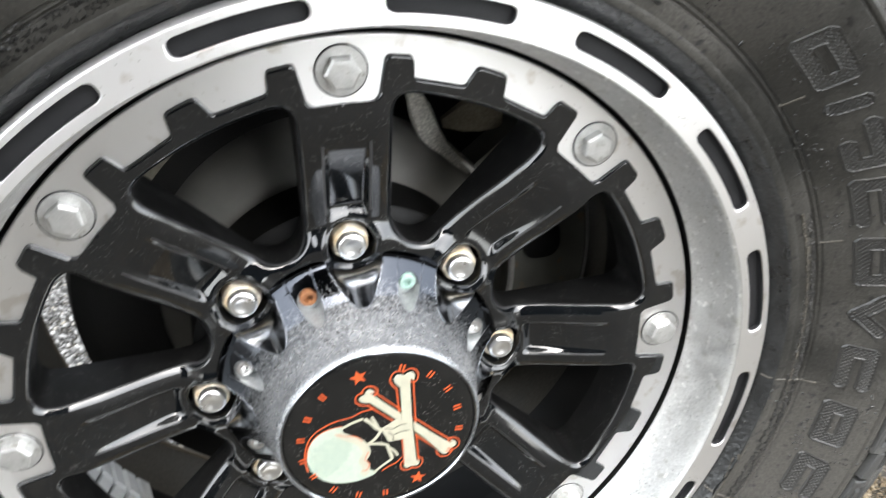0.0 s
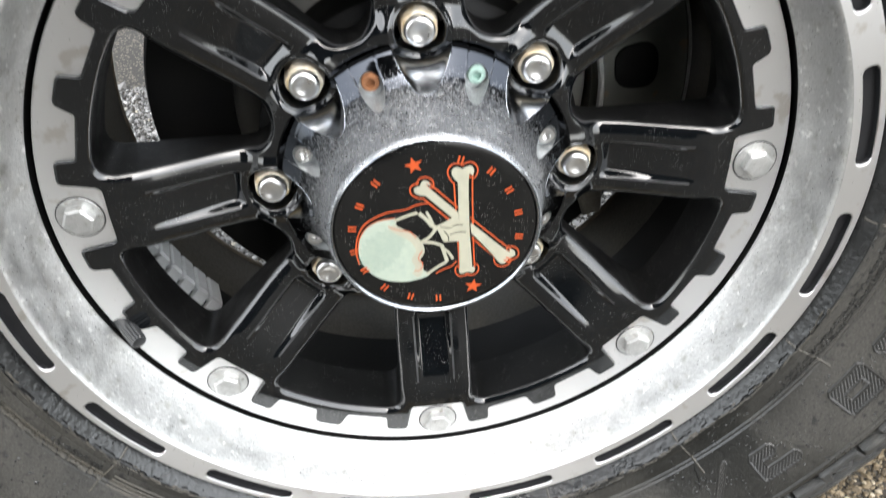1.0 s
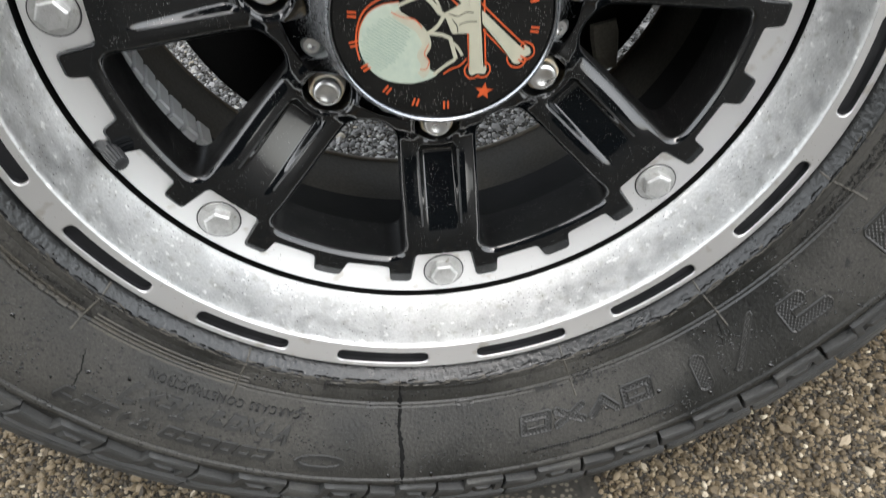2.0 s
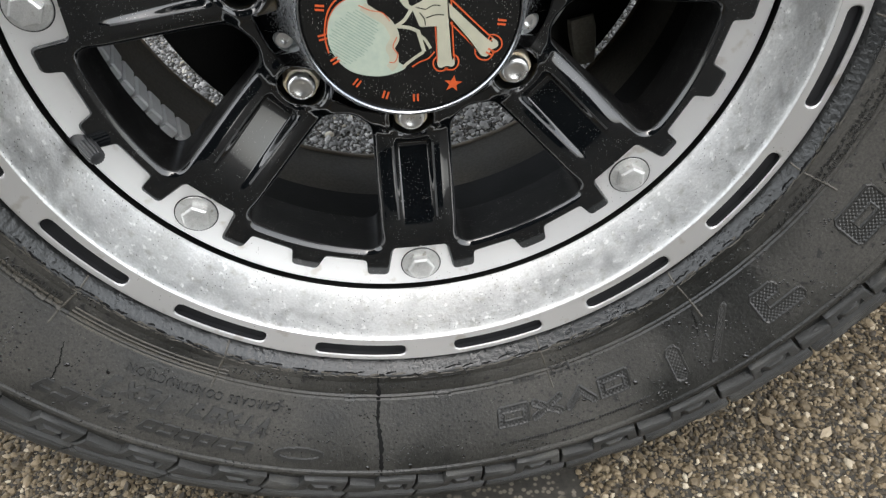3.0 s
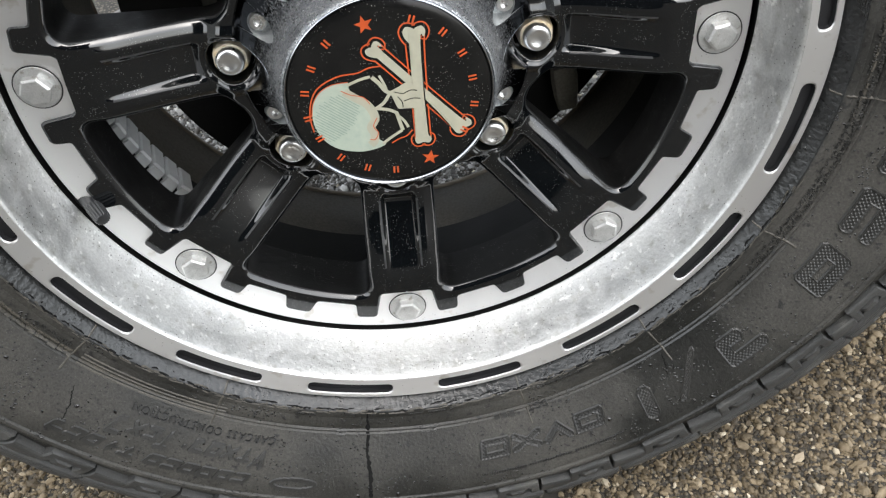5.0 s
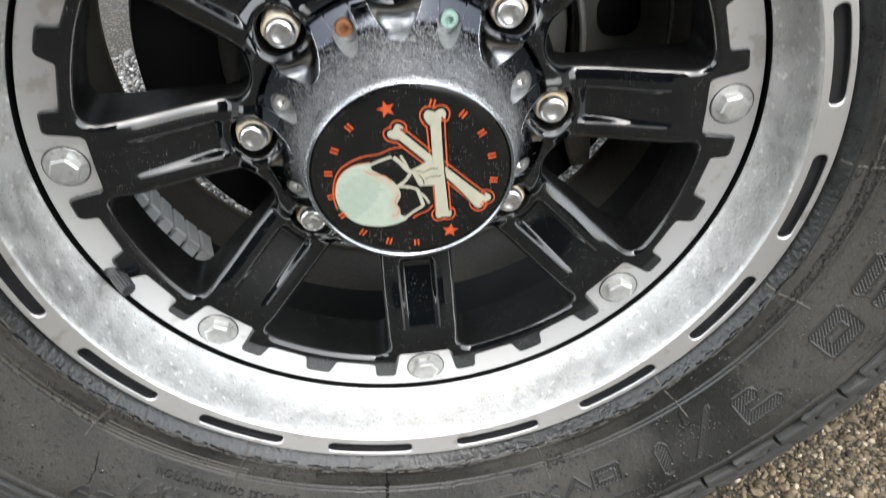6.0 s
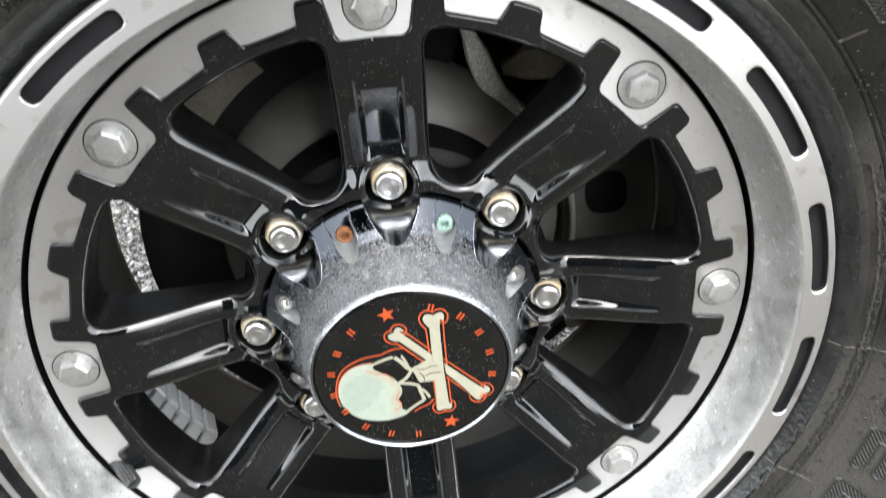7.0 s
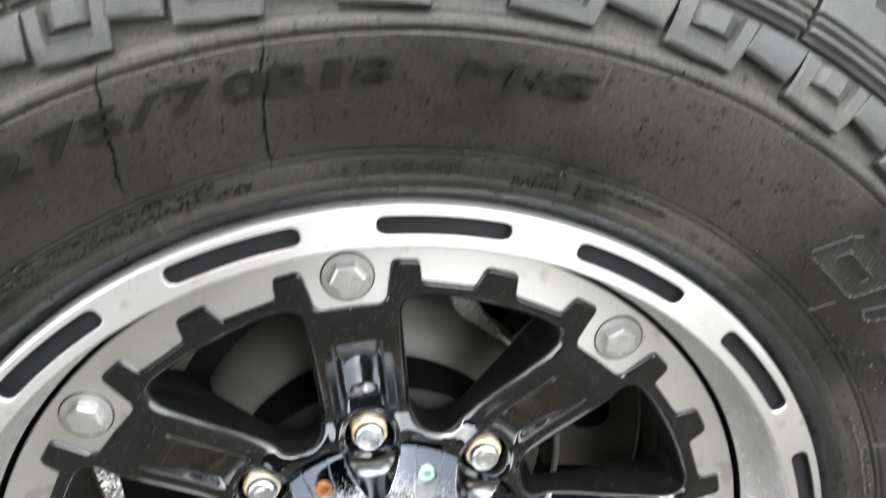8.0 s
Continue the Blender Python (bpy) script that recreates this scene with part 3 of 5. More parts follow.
def lumps(a0, a1, r0, seed):
    """A chain of worn moulded links along the sidewall."""
    rnd = random.Random(seed)
    bm = bmesh.new()
    a = a0
    while a < a1:
        w, h = rnd.uniform(0.0011, 0.0017), rnd.uniform(0.0015, 0.0024)
        box_on_wall(bm, -w, w, 0, h, a, r0 + rnd.uniform(-0.0003, 0.0003), rnd.uniform(0.0007, 0.0013), rnd.uniform(-0.3, 0.3))
        a += math.degrees((2 * w + rnd.uniform(0.0003, 0.0008)) / r0)
    return bm


for k, (a0, a1, r0) in enumerate(((-178, -143.6, 0.2674), (-178, -143.2, 0.2703), (-8, 22, 0.2642))):
    tagged(part("link_chain", lumps(a0, a1, r0, 40 + k), BROWN_RUBBER, tyre, smooth=30), kind="stuff")
for r in (0.2659, 0.2687, 0.2714, 0.2739):
    part("moulded_rib", lathe([(q, wall_y(q) - h) for q, h in ((r - 0.0008, -0.0003), (r - 0.0002, 0.0006), (r + 0.0002, 0.0006), (r + 0.0008, -0.0003))], 40, -141.8, -119.6), BROWN_RUBBER, tyre, smooth=60)


def perished_edge(r0, a0, a1, seed):
    """Short split flakes along the edge of the bead band."""
    rnd = random.Random(seed)
    bm = bmesh.new()
    a = a0
    while a < a1:
        n, r = rnd.randint(3, 9), r0 + rnd.gauss(0, 0.0004)
        rows = []
        for i in range(n + 1):
            r += rnd.gauss(0, 0.00018)
            w = rnd.uniform(0.0002, 0.0006) * (0.3 if i in (0, n) else 1)
            rows.append([bm.verts.new(P(q, a + 0.32 * i, wall_y(q) - h)) for q, h in ((r - w, -0.0002), (r, 0.0007), (r + w, -0.0002))])
        for p, q in zip(rows, rows[1:]):
            for j in range(2):
                bm.faces.new((p[j], p[j + 1], q[j + 1], q[j]))
        a += 0.32 * n + rnd.uniform(0.0, 1.6)
    return bm


for k, (r0, mat) in enumerate(((0.2556, BROWN_RUBBER), (0.2549, CRACK), (0.2566, BROWN_RUBBER))):
    tagged(part("perished_edge", perished_edge(r0, -176, -20, 60 + k), mat, tyre, smooth=60), kind="stuff")


def seam(a, r0, r1, w=0.0005):
    bm = bmesh.new()
    rows = []
    for i in range(9):
        r = r0 + (r1 - r0) * i / 8
        d = math.degrees(w / r)
        rows.append([bm.verts.new(P(r, a + k * d, wall_y(r) - h)) for k, h in ((-2, -0.0004), (-0.5, 0.0006), (0.5, 0.0006), (2, -0.0004))])
    for p, q in zip(rows, rows[1:]):
        for j in range(3):
            bm.faces.new((p[j], p[j + 1], q[j + 1], q[j]))
    return bm


for a, r0, r1 in ((-143, 0.249, 0.281), (-121, 0.249, 0.279), (-73, 0.249, 0.284), (-50.5, 0.249, 0.283), (-27, 0.250, 0.279), (-5, 0.250, 0.281), (17, 0.272, 0.283), (38, 0.273, 0.284), (70, 0.311, 0.3205), (84, 0.249, 0.257), (106, 0.249, 0.262)):
    part("mould_line", seam(a, r0, r1), BROWN_RUBBER, tyre, smooth=60)


def crack(a0, a1, r0, r1, width, seed):
    """A ragged open crack that runs outwards across the sidewall."""
    rnd = random.Random(seed)
    bm = bmesh.new()
    n = 40
    rows, off = [], 0.0
    for i in range(n + 1):
        r, a = r0 + (r1 - r0) * i / n, a0 + (a1 - a0) * i / n
        off += rnd.uniform(-0.0006, 0.0006)
        off *= 0.9
        w = width * (0.25 + 0.75 * rnd.random()) * min(1, 6 * i / n, 6 * (n - i) / n) + 0.00012
        rows.append([bm.verts.new(P(r, a + math.degrees((off + k * w) / r), wall_y(r) - h)) for k, h in ((-1, 0.00025), (0, 0.0003), (1, 0.00025))])
    for p, q in zip(rows, rows[1:]):
        for j in range(2):
            bm.faces.new((p[j], p[j + 1], q[j + 1], q[j]))
    return part("crack", bm, CRACK, tyre, "deep dark crack in the rubber", smooth=60)


crack(-98.1, -97.0, 0.2535, 0.3335, 0.0019, 1)
crack(106.7, 102.7, 0.2780, 0.3290, 0.0009, 2)
crack(95.1, 92.7, 0.2690, 0.3260, 0.0007, 3)
crack(-140, -138.5, 0.285, 0.308, 0.0005, 4)
crack(-51, -52.5, 0.276, 0.292, 0.0005, 6)


def droplets(count, seed, a0=-155, a1=-5):
    """Water beads and short runs of them on the sidewall."""
    rnd = random.Random(seed)
    bm = bmesh.new()
    spots = []
    while len(spots) < count:
        a, r = rnd.uniform(a0, a1), rnd.uniform(0.257, 0.331)
        pick = rnd.random()
        if pick < 0.25:
            n, da = rnd.randint(4, 11), rnd.uniform(-0.25, 0.25)
            spots += [(a + da * i + rnd.uniform(-0.2, 0.2), r + 0.0026 * i, rnd.uniform(0.0003, 0.0007)) for i in range(n) if r + 0.0026 * i < 0.331]
        elif pick < 0.45:
            spots += [(a + rnd.gauss(0, 1.6), min(0.331, max(0.257, r + rnd.gauss(0, 0.0022))), rnd.uniform(0.0003, 0.0008)) for i in range(rnd.randint(8, 26))]
        else:
            spots.append((a, rnd.uniform(0.2500, 0.2550) if pick > 0.88 else r, 0.0002 + 0.0007 * rnd.random() ** 2))
    for k in range(count // 185):
        spots.append((rnd.uniform(a0 + 5, a1 - 35), rnd.uniform(0.275, 0.325), rnd.uniform(0.0010, 0.0018)))
    for a, r, size in spots:
        q = outward(r, a, wall_y(r) + 0.0001) @ Matrix.Rotation(rnd.uniform(-0.7, 0.7), 4, "Z")
        long = rnd.uniform(1.0, 2.4)
        jag = [rnd.uniform(0.65, 1.25) for t in range(8)]
        rings = [[bm.verts.new(q @ Vector((size * k * long * jag[t] * math.cos(t * math.pi / 4), size * k * jag[t] * math.sin(t * math.pi / 4), size * h))) for t in range(8)] for k, h in ((1, -0.3), (0.9, 0.16), (0.5, 0.30))]
        for p, w in zip(rings, rings[1:]):
            for i in range(8):
                bm.faces.new((p[i], p[(i + 1) % 8], w[(i + 1) % 8], w[i]))
        bm.faces.new(rings[-1])
    return bm


for count, seed, a0, a1 in ((2600, 9, -155, -5), (900, 10, 20, 140)):
    tagged(part("dew", droplets(count, seed, a0, a1), WATER, tyre, "dark glossy water beads", smooth=60), kind="stuff")

# rim: slotted flat lip, polished dish, groove, face ring, barrel
LIP_IN, LIP_OUT, SLOT_R, SLOT_HALF, SLOT_W = 0.2268, 0.2436, 0.2362, 7.28, 0.0046


def lip_mesh():
    """Sixteen slotted sectors of the flat lip, with the slots' rounded walls, and the rolled outer edge."""
    bm = bmesh.new()
    R = SLOT_R
    span, half = radians(11.25) * R, radians(SLOT_HALF) * R
    lo, hi = SLOT_R - SLOT_W, SLOT_R + SLOT_W
    slot = rounded_sections([[(-half, hi), (half, hi)], [(half, hi), (half, lo)], [(half, lo), (-half, lo)], [(-half, lo), (-half, hi)]],
                            [(SLOT_W * 0.98,) * 2] * 4, [24, 12, 24, 12])
    edge = [resample(s, k)[:-1] for s, k in (([(-span, LIP_OUT), (span, LIP_OUT)], 24), ([(span, LIP_OUT), (span, LIP_IN)], 12),
                                             ([(span, LIP_IN), (-span, LIP_IN)], 24), ([(-span, LIP_IN), (-span, LIP_OUT)], 12))]
    W, S = np.concatenate(slot), np.concatenate(edge)
    mid = np.array((0.0, SLOT_R))
    layers = []
    for f, y in ((0.90, 0.0046), (0.97, 0.0040), (1.0, 0.0010), (-0.03, 0.0002), (-0.07, 0.0), (-0.10, 0.0), (-0.5, 0.0), (-1.0, 0.0)):
        if f > 0:
            q = W.copy()
            q[:, 1] = SLOT_R + (W[:, 1] - SLOT_R) * f
        else:
            q = W + (S - W) * -f
        layers.append((q, y))
    for k in range(16):
        c = -104.24 + 3.15 + 22.5 * k
        rows = [[bm.verts.new(P(v, c + math.degrees(u / R), y)) for u, v in q] for q, y in layers]
        for k, (p, q) in enumerate(zip(rows, rows[1:])):
            n = len(p)
            for i in range(n):
                bm.faces.new((p[i], p[(i + 1) % n], q[(i + 1) % n], q[i])).material_index = int(k < 2)
    return bm


lip = part("rim_lip", lip_mesh(), MACHINED, wheel, "flat machined aluminium lip with oblong slots", smooth=40)
lip.data.materials.append(SLOT_GREY)
part("rolled_edge", lathe([(LIP_OUT, 0.0), (0.2446, 0.0004), (0.2454, 0.0018), (0.2457, 0.0040), (0.2450, 0.0120)], 256), MACHINED, lip)
me = None
for k in range(16):
    c = -104.24 + 3.15 + 22.5 * k
    bm = lathe([(SLOT_R - SLOT_W * 0.93, 0.0044), (SLOT_R + SLOT_W * 0.93, 0.0044)], 12, -SLOT_HALF, SLOT_HALF) if me is None else None
    me = me or mesh_of("slot_floor", bm, SLOT_GREY)
    part("slot_floor", me, None, lip, "dark recessed slot floor", turned(c))
part("rim_dish", lathe([(LIP_IN, 0.0), (0.2262, 0.0003), (0.2256, 0.0012), (0.2249, 0.0034), (0.2238, 0.0080), (0.2226, 0.0140), (0.2212, 0.0205), (0.2197, 0.0265),
                        (0.2180, 0.0320), (0.2166, 0.0356), (0.2160, 0.0370), (0.2155, 0.0378), (0.2153, 0.0390)], 256), POLISHED, wheel,
     "pitted polished aluminium dish inside the lip", smooth=60)
# black walls paint in the shadow gap between face ring and dish
part("groove", lathe([(0.2153, 0.0390), (0.2153, 0.0610), (0.2010, 0.0610)], 192), BARREL_BLACK, wheel)
part("ring_edge", lathe([(0.2125, 0.0426), (0.2125, 0.0615)], 192), BARREL_BLACK, wheel)


def ring_mesh():
    """The brushed ring, with a tab towards the hub under each bolt."""
    prof = [(None, 0.0440), (None, 0.0402), (0.2000, 0.0402), (0.2108, 0.0402), (0.2115, 0.0402), (0.2121, 0.0406), (0.2125, 0.0418), (0.2125, 0.0426)]
    bm = bmesh.new()
    rows = []
    for i in range(720):
        a = i * 0.5
        inner = 0.1762 if abs((a + 22.5) % 45 - 22.5) < 6.0 else 0.1872
        rows.append([bm.verts.new(P(r or inner, a, y)) for r, y in prof])
    for i in range(720):
        p, q = rows[i], rows[(i + 1) % 720]
        for j in range(len(prof) - 1):
            bm.faces.new((p[j], p[j + 1], q[j + 1], q[j]))
    return bm


ring = part("face_ring", ring_mesh(), MACHINED, wheel, "brushed aluminium ring with bolted tabs", smooth=40)
barrel = part("barrel", lathe([(0.2012, 0.0610), (0.2004, 0.0700), (0.2000, 0.0900), (0.2000, 0.1310)], 160), BARREL_BLACK, wheel, smooth=60)
part("inner_flange", lathe([(0.2000, 0.1310), (0.2003, 0.1660), (0.2012, 0.1680), (0.2012, 0.1880), (0.2030, 0.1925), (0.2080, 0.1960), (0.2300, 0.2000), (0.2420, 0.2040), (0.2435, 0.1960), (0.2300, 0.1920)], 160),
     BARREL_DUST, barrel, "dusty brown inner rim", smooth=60)
part("inner_lip", lathe([(0.2011, 0.1850), (0.2004, 0.1862), (0.2006, 0.1890), (0.2022, 0.1926), (0.2035, 0.1930)], 160), BROWN_EDGE, barrel, smooth=60)

# spokes
SPOKE_HALF, WIN_OUT, WIN_IN, HUB_IN = 0.0245, 0.1828, 0.0965, 0.0620
GEAR = [(0, .1788), (4.5, .1788), (5.2, .1798), (5.7, .1825), (6.25, .2002), (6.5, .2018), (7.0, .2025), (9.8, .2025), (10.2, .2018), (10.4, .2000), (10.7, .1930), (11.0, .1915),
        (11.6, .1910), (18.4, .1910), (19.0, .1914), (19.3, .1925), (20.0, .2008), (20.3, .2020), (20.8, .2025), (22.5, .2025)]


def face_plain(x, z):
    """Depth of the spokes' front over the wheel's plane: the spokes fall towards the hub, with a pocket each and a well round each lug nut."""
    r, a = math.hypot(x, z), math.degrees(math.atan2(z, x))
    a = (a + 22.5) % 45 - 22.5
    al, ac = r * math.cos(radians(a)), abs(r * math.sin(radians(a)))
    y = 0.0378 + 0.0180 * smooth01((0.172 - r) / 0.076)
    inside = ramp01((0.0126 - ac) / 0.0034) * ramp01((al - 0.1042) / 0.0080)
    y += inside * 0.0056 * min(1.0, max(0.0, (0.1650 - al) / 0.050))
    y += 0.0014 * smooth01((0.0172 - math.hypot(al - 0.0896, ac)) / 0.0024)
    y -= 0.0065 * smooth01((0.1050 - r) / 0.013) * smooth01((r - 0.075) / 0.011)
    y += 0.0016 * smooth01((ac - 0.0165) / 0.007) * smooth01((0.170 - r) / 0.02)
    return y


def face_y(x, z):
    r, a = math.hypot(x, z), math.degrees(math.atan2(z, x))
    a = (a + 22.5) % 45 - 22.5
    well = math.hypot(r * math.cos(radians(a)) - 0.0896, r * math.sin(radians(a)))
    return face_plain(x, z) + 0.024 * smooth01((0.0142 - well) / 0.0008)


def spoke_mesh():
    def xy(r, a):
        return (r * math.cos(radians(a)), r * math.sin(radians(a)))

    a_out = math.degrees(math.asin(SPOKE_HALF / WIN_OUT))
    a_in = math.degrees(math.asin(SPOKE_HALF / WIN_IN))
    outer = [xy(WIN_OUT, a_out + (45 - 2 * a_out) * i / 40) for i in range(41)]
    inner = [xy(WIN_IN - 0.004 * math.sin(math.pi * i / 12), 45 - a_in - (45 - 2 * a_in) * i / 12) for i in range(13)]
    NO, NS, NI = 190, 110, 24
    W = np.concatenate(rounded_sections([outer, [outer[-1], inner[0]], inner, [inner[-1], outer[0]]],
                                        [(0.0120, 0.0120), (0.0120, 0.0115), (0.0095, 0.0095), (0.0115, 0.0120)], [NO, NS, NI, NS]))
    gear = [(a, r) for a, r in GEAR] + [(45 - a, r) for a, r in reversed(GEAR[:-1])]
    S = np.concatenate([resample([xy(r, a) for a, r in gear], NO)[:-1], resample([xy(GEAR[0][1], 45), xy(HUB_IN, 45)], NS)[:-1],
                        resample([xy(HUB_IN, 45 - 45 * i / 24) for i in range(25)], NI)[:-1], resample([xy(HUB_IN, 0), xy(GEAR[0][1], 0)], NS)[:-1]])
    fine = resample(np.r_[W[:NO], W[NO:NO + 1]], 800)
    phi = np.degrees(np.arctan2(fine[:, 1], fine[:, 0]))
    c0 = phi[0]
    want = np.interp(np.degrees(np.arctan2(S[:NO, 1], S[:NO, 0])), [0, 6, 10.6, 22.5, 34.4, 39, 45], [c0, c0 + 0.9, max(11.4, c0 + 2), 22.5, 45 - max(11.4, c0 + 2), 45 - c0 - 0.9, 45 - c0])
    W[:NO] = np.c_[np.interp(want, phi, fine[:, 0]), np.interp(want, phi, fine[:, 1])]
    n = len(W)
    length = np.hypot(*(S - W).T)
    centre = W.mean(axis=0)
    rows = []
    for grow, y in ((1.010, 0.077), (1.006, 0.066), (1.0, 0.0)):
        q = centre + (W - centre) * grow
        rows.append([(x, (y if y else face_y(x, z) + 0.0034), z) for x, z in q])
    steps = [0.0, 0.022, 0.05, 0.085] + list(np.linspace(0.115, 0.925, 31)) + [0.948, 0.966, 0.984, 1.0]
    for s in steps:
        q = W + (S - W) * s
        near = np.hypot(q[:, None, 0] - W[None, :, 0], q[:, None, 1] - W[None, :, 1]).min(axis=1)
        line = []
        for i, (x, z) in enumerate(q):
            d, e = float(near[i]), (1 - s) * length[i]
            y = face_y(x, z)
            y += 0.0026 * max(0.0, 1 - d / 0.0030) ** 1.6
            if i < NO:
                y += 0.0013 * max(0.0, 1 - e / 0.0018) ** 2
            line.append((x, y, z))
        rows.append(line)
    faces = []
    verts = list(chain(*rows))
    for k in range(len(rows) - 1):
        for i in range(n):
            j = (i + 1) % n
            faces.append((k * n + i, k * n + j, (k + 1) * n + j, (k + 1) * n + i))
    low, base = len(verts), (len(rows) - 1) * n
    for i in range(NO + 1):
        x, z = S[i]
        verts.append((x, 0.0406, z))
    for i in range(NO):
        faces.append((base + i, base + i + 1, low + i + 1, low + i))
    c, s = math.cos(radians(45)), math.sin(radians(45))
    bm = bmesh.new()
    for half in (0, 1):
        vs = {}
        for f in faces:
            mid = sum(math.degrees(math.atan2(verts[i][2], verts[i][0])) for i in f) / 4
            if (mid < 22.5) != (half == 0):
                continue
            for i in f:
                if i not in vs:
                    x, y, z = verts[i]
                    vs[i] = bm.verts.new((x, y, z) if half == 0 else (x * c + z * s, y, -x * s + z * c))
            x, z = sum(verts[i][0] for i in f) / 4, sum(verts[i][2] for i in f) / 4
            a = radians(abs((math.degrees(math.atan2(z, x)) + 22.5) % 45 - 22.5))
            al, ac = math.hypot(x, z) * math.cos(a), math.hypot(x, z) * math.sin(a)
            # edge strips get the painted glint, pocket rims the dust, both one material
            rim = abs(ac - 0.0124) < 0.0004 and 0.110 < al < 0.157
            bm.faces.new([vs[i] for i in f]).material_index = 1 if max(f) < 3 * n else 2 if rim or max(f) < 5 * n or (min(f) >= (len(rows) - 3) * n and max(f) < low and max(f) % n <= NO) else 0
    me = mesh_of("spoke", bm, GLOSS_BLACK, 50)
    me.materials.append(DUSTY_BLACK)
    me.materials.append(GLINT_DUST_EDGE)
    return me


SPOKE = spoke_mesh()
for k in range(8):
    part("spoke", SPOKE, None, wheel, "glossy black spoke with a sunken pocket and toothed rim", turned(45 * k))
part("hub_core", lathe([(0.030, 0.0815), (0.0930, 0.0815), (0.0985, 0.086), (0.0990, 0.1230), (0.0970, 0.1250), (0.030, 0.1250)], 96), BARREL_BLACK, wheel, smooth=40)


bm = bmesh.new()
rows = []
for i in range(64):
    c, w = math.cos(2 * math.pi * i / 64), math.sin(2 * math.pi * i / 64)
    line = []
    for r, y in ((0.0153, 0.0030), (0.0150, 0.0000), (0.0145, -0.0002), (0.0140, 0.0001), (0.0137, 0.0008), (0.0134, 0.0022), (0.0132, None), (0.0131, 0.083)):
        x, z = 0.0896 + r * c, r * w
        line.append(bm.verts.new((x, 0.062 if y is None else y if y > 0.05 else face_plain(0.0896 + 0.0148 * c, 0.0148 * w) + y, z)))
    rows.append(line)
for i in range(64):
    p, q = rows[i], rows[(i + 1) % 64]
    for j in range(7):
        bm.faces.new((p[j], p[j + 1], q[j + 1], q[j]))
bm.faces.new([line[-1] for line in rows])
sleeve = mesh_of("lug_socket", bm, GLOSS_BLACK, 50)
for k in range(8):
    part("lug_socket", sleeve, None, wheel, "", turned(45 * k))


# bolts on the face ring
def hexagon(bm, m, across, z0, z1, chamfer):
    """A hexagonal head with a chamfered top."""
    rc = across / math.sqrt(3)
    loops = []
    for r, z in ((rc, z0), (rc, z1 - chamfer), (rc - chamfer * 1.4, z1 - chamfer * 0.15), (rc - chamfer * 2.2, z1), (rc * 0.5, z1)):
        loops.append([bm.verts.new(m @ Vector((r * math.cos(math.pi / 3 * i), r * math.sin(math.pi / 3 * i), z))) for i in range(6)])
    for p, q in zip(loops, loops[1:]):
        for i in range(6):
            bm.faces.new((p[i], p[(i + 1) % 6], q[(i + 1) % 6], q[i]))
    bm.faces.new(loops[-1])


def ring_bolt(a, spin):
    m = outward(0.1949, a, 0.0402)
    bolt = part("ring_bolt", spun([(0.0, -0.002), (0.0136, -0.002), (0.0136, -0.0008), (0.0128, -0.0008), (0.0128, 0.0004), (0.0125, 0.0010), (0.0095, 0.0012), (0.0, 0.0012)], 40, m), ZINC, wheel,
                "galvanised hexagon bolt with worn head")
    # flat dark ring paints the shade of a gap round the flange
    part("bolt_shade_ring", spun([(0.0127, 0.0003), (0.0131, 0.0004), (0.0135, 0.0002)], 40, m), SLOT_GREY, bolt, "thin dark ring painting the shaded gap round the flange")
    bm = bmesh.new()
    hexagon(bm, m @ Matrix.Rotation(radians(spin), 4, "Z"), 0.0158, 0.0008, 0.0070, 0.0010)
    part("bolt_head", bm, ZINC, bolt, smooth=20)
    return bolt


for k, spin in enumerate((12, 40, 30, 22, 8, 47, 33, 15)):
    ring_bolt(45 * k, spin)


# lug nuts
def lug_nut(a):
    m = outward(0.0896, a, -0.0035)
    spin = radians(17 * a % 60)
    bm = bmesh.new()
    rows = []
    for r, flat, h in ((0.0112, 0.0, -0.084), (0.0112, 0.3, -0.0700), (0.0111, 0.6, -0.0660), (0.0108, 0.6, -0.0606), (0.0100, 0.4, -0.0590), (0.0070, 0.0, -0.0586)):
        rows.append([bm.verts.new(m @ Vector((q * math.cos(t), q * math.sin(t), h))) for t, q in ((t, r * (1 - flat * 0.06 * (1 + math.cos(6 * (t - spin))))) for t in np.linspace(0, 2 * math.pi, 48, endpoint=False))])
    for p, q in zip(rows, rows[1:]):
        for i in range(48):
            bm.faces.new((p[i], p[(i + 1) % 48], q[(i + 1) % 48], q[i]))
    nut = part("lug_nut", bm, RUST_GOLD, wheel, "chrome lug nut with golden rusty base", smooth=40)
    bm = spun([(0.0, -0.066), (0.0084, -0.066), (0.0087, -0.0608), (0.0088, -0.0600), (0.0084, -0.0594), (0.0084, -0.0562), (0.0081, -0.0549), (0.0074, -0.0540), (0.0062, -0.0535), (0.0046, -0.0535), (0.0040, -0.0539), (0.0, -0.0541)], 40, m)
    part("nut_cap", bm, CHROME_CLEAN, nut, "bright chrome cap", smooth=50)


for k in range(8):
    lug_nut(45 * k)

# hub cap
CAP = [(-0.0026, 0.0564), (-0.0021, 0.0573), (-0.0010, 0.0579), (0.0030, 0.0584), (0.0100, 0.0600), (0.0180, 0.0622), (0.0250, 0.0650), (0.0310, 0.0685), (0.0360, 0.0727), (0.0400, 0.0770), (0.0430, 0.0805), (0.0460, 0.0838), (0.0490, 0.0862), (0.0520, 0.0874), (0.0550, 0.0878), (0.0720, 0.0880)]


def cap_cone(y):
    return interp(y, CAP)


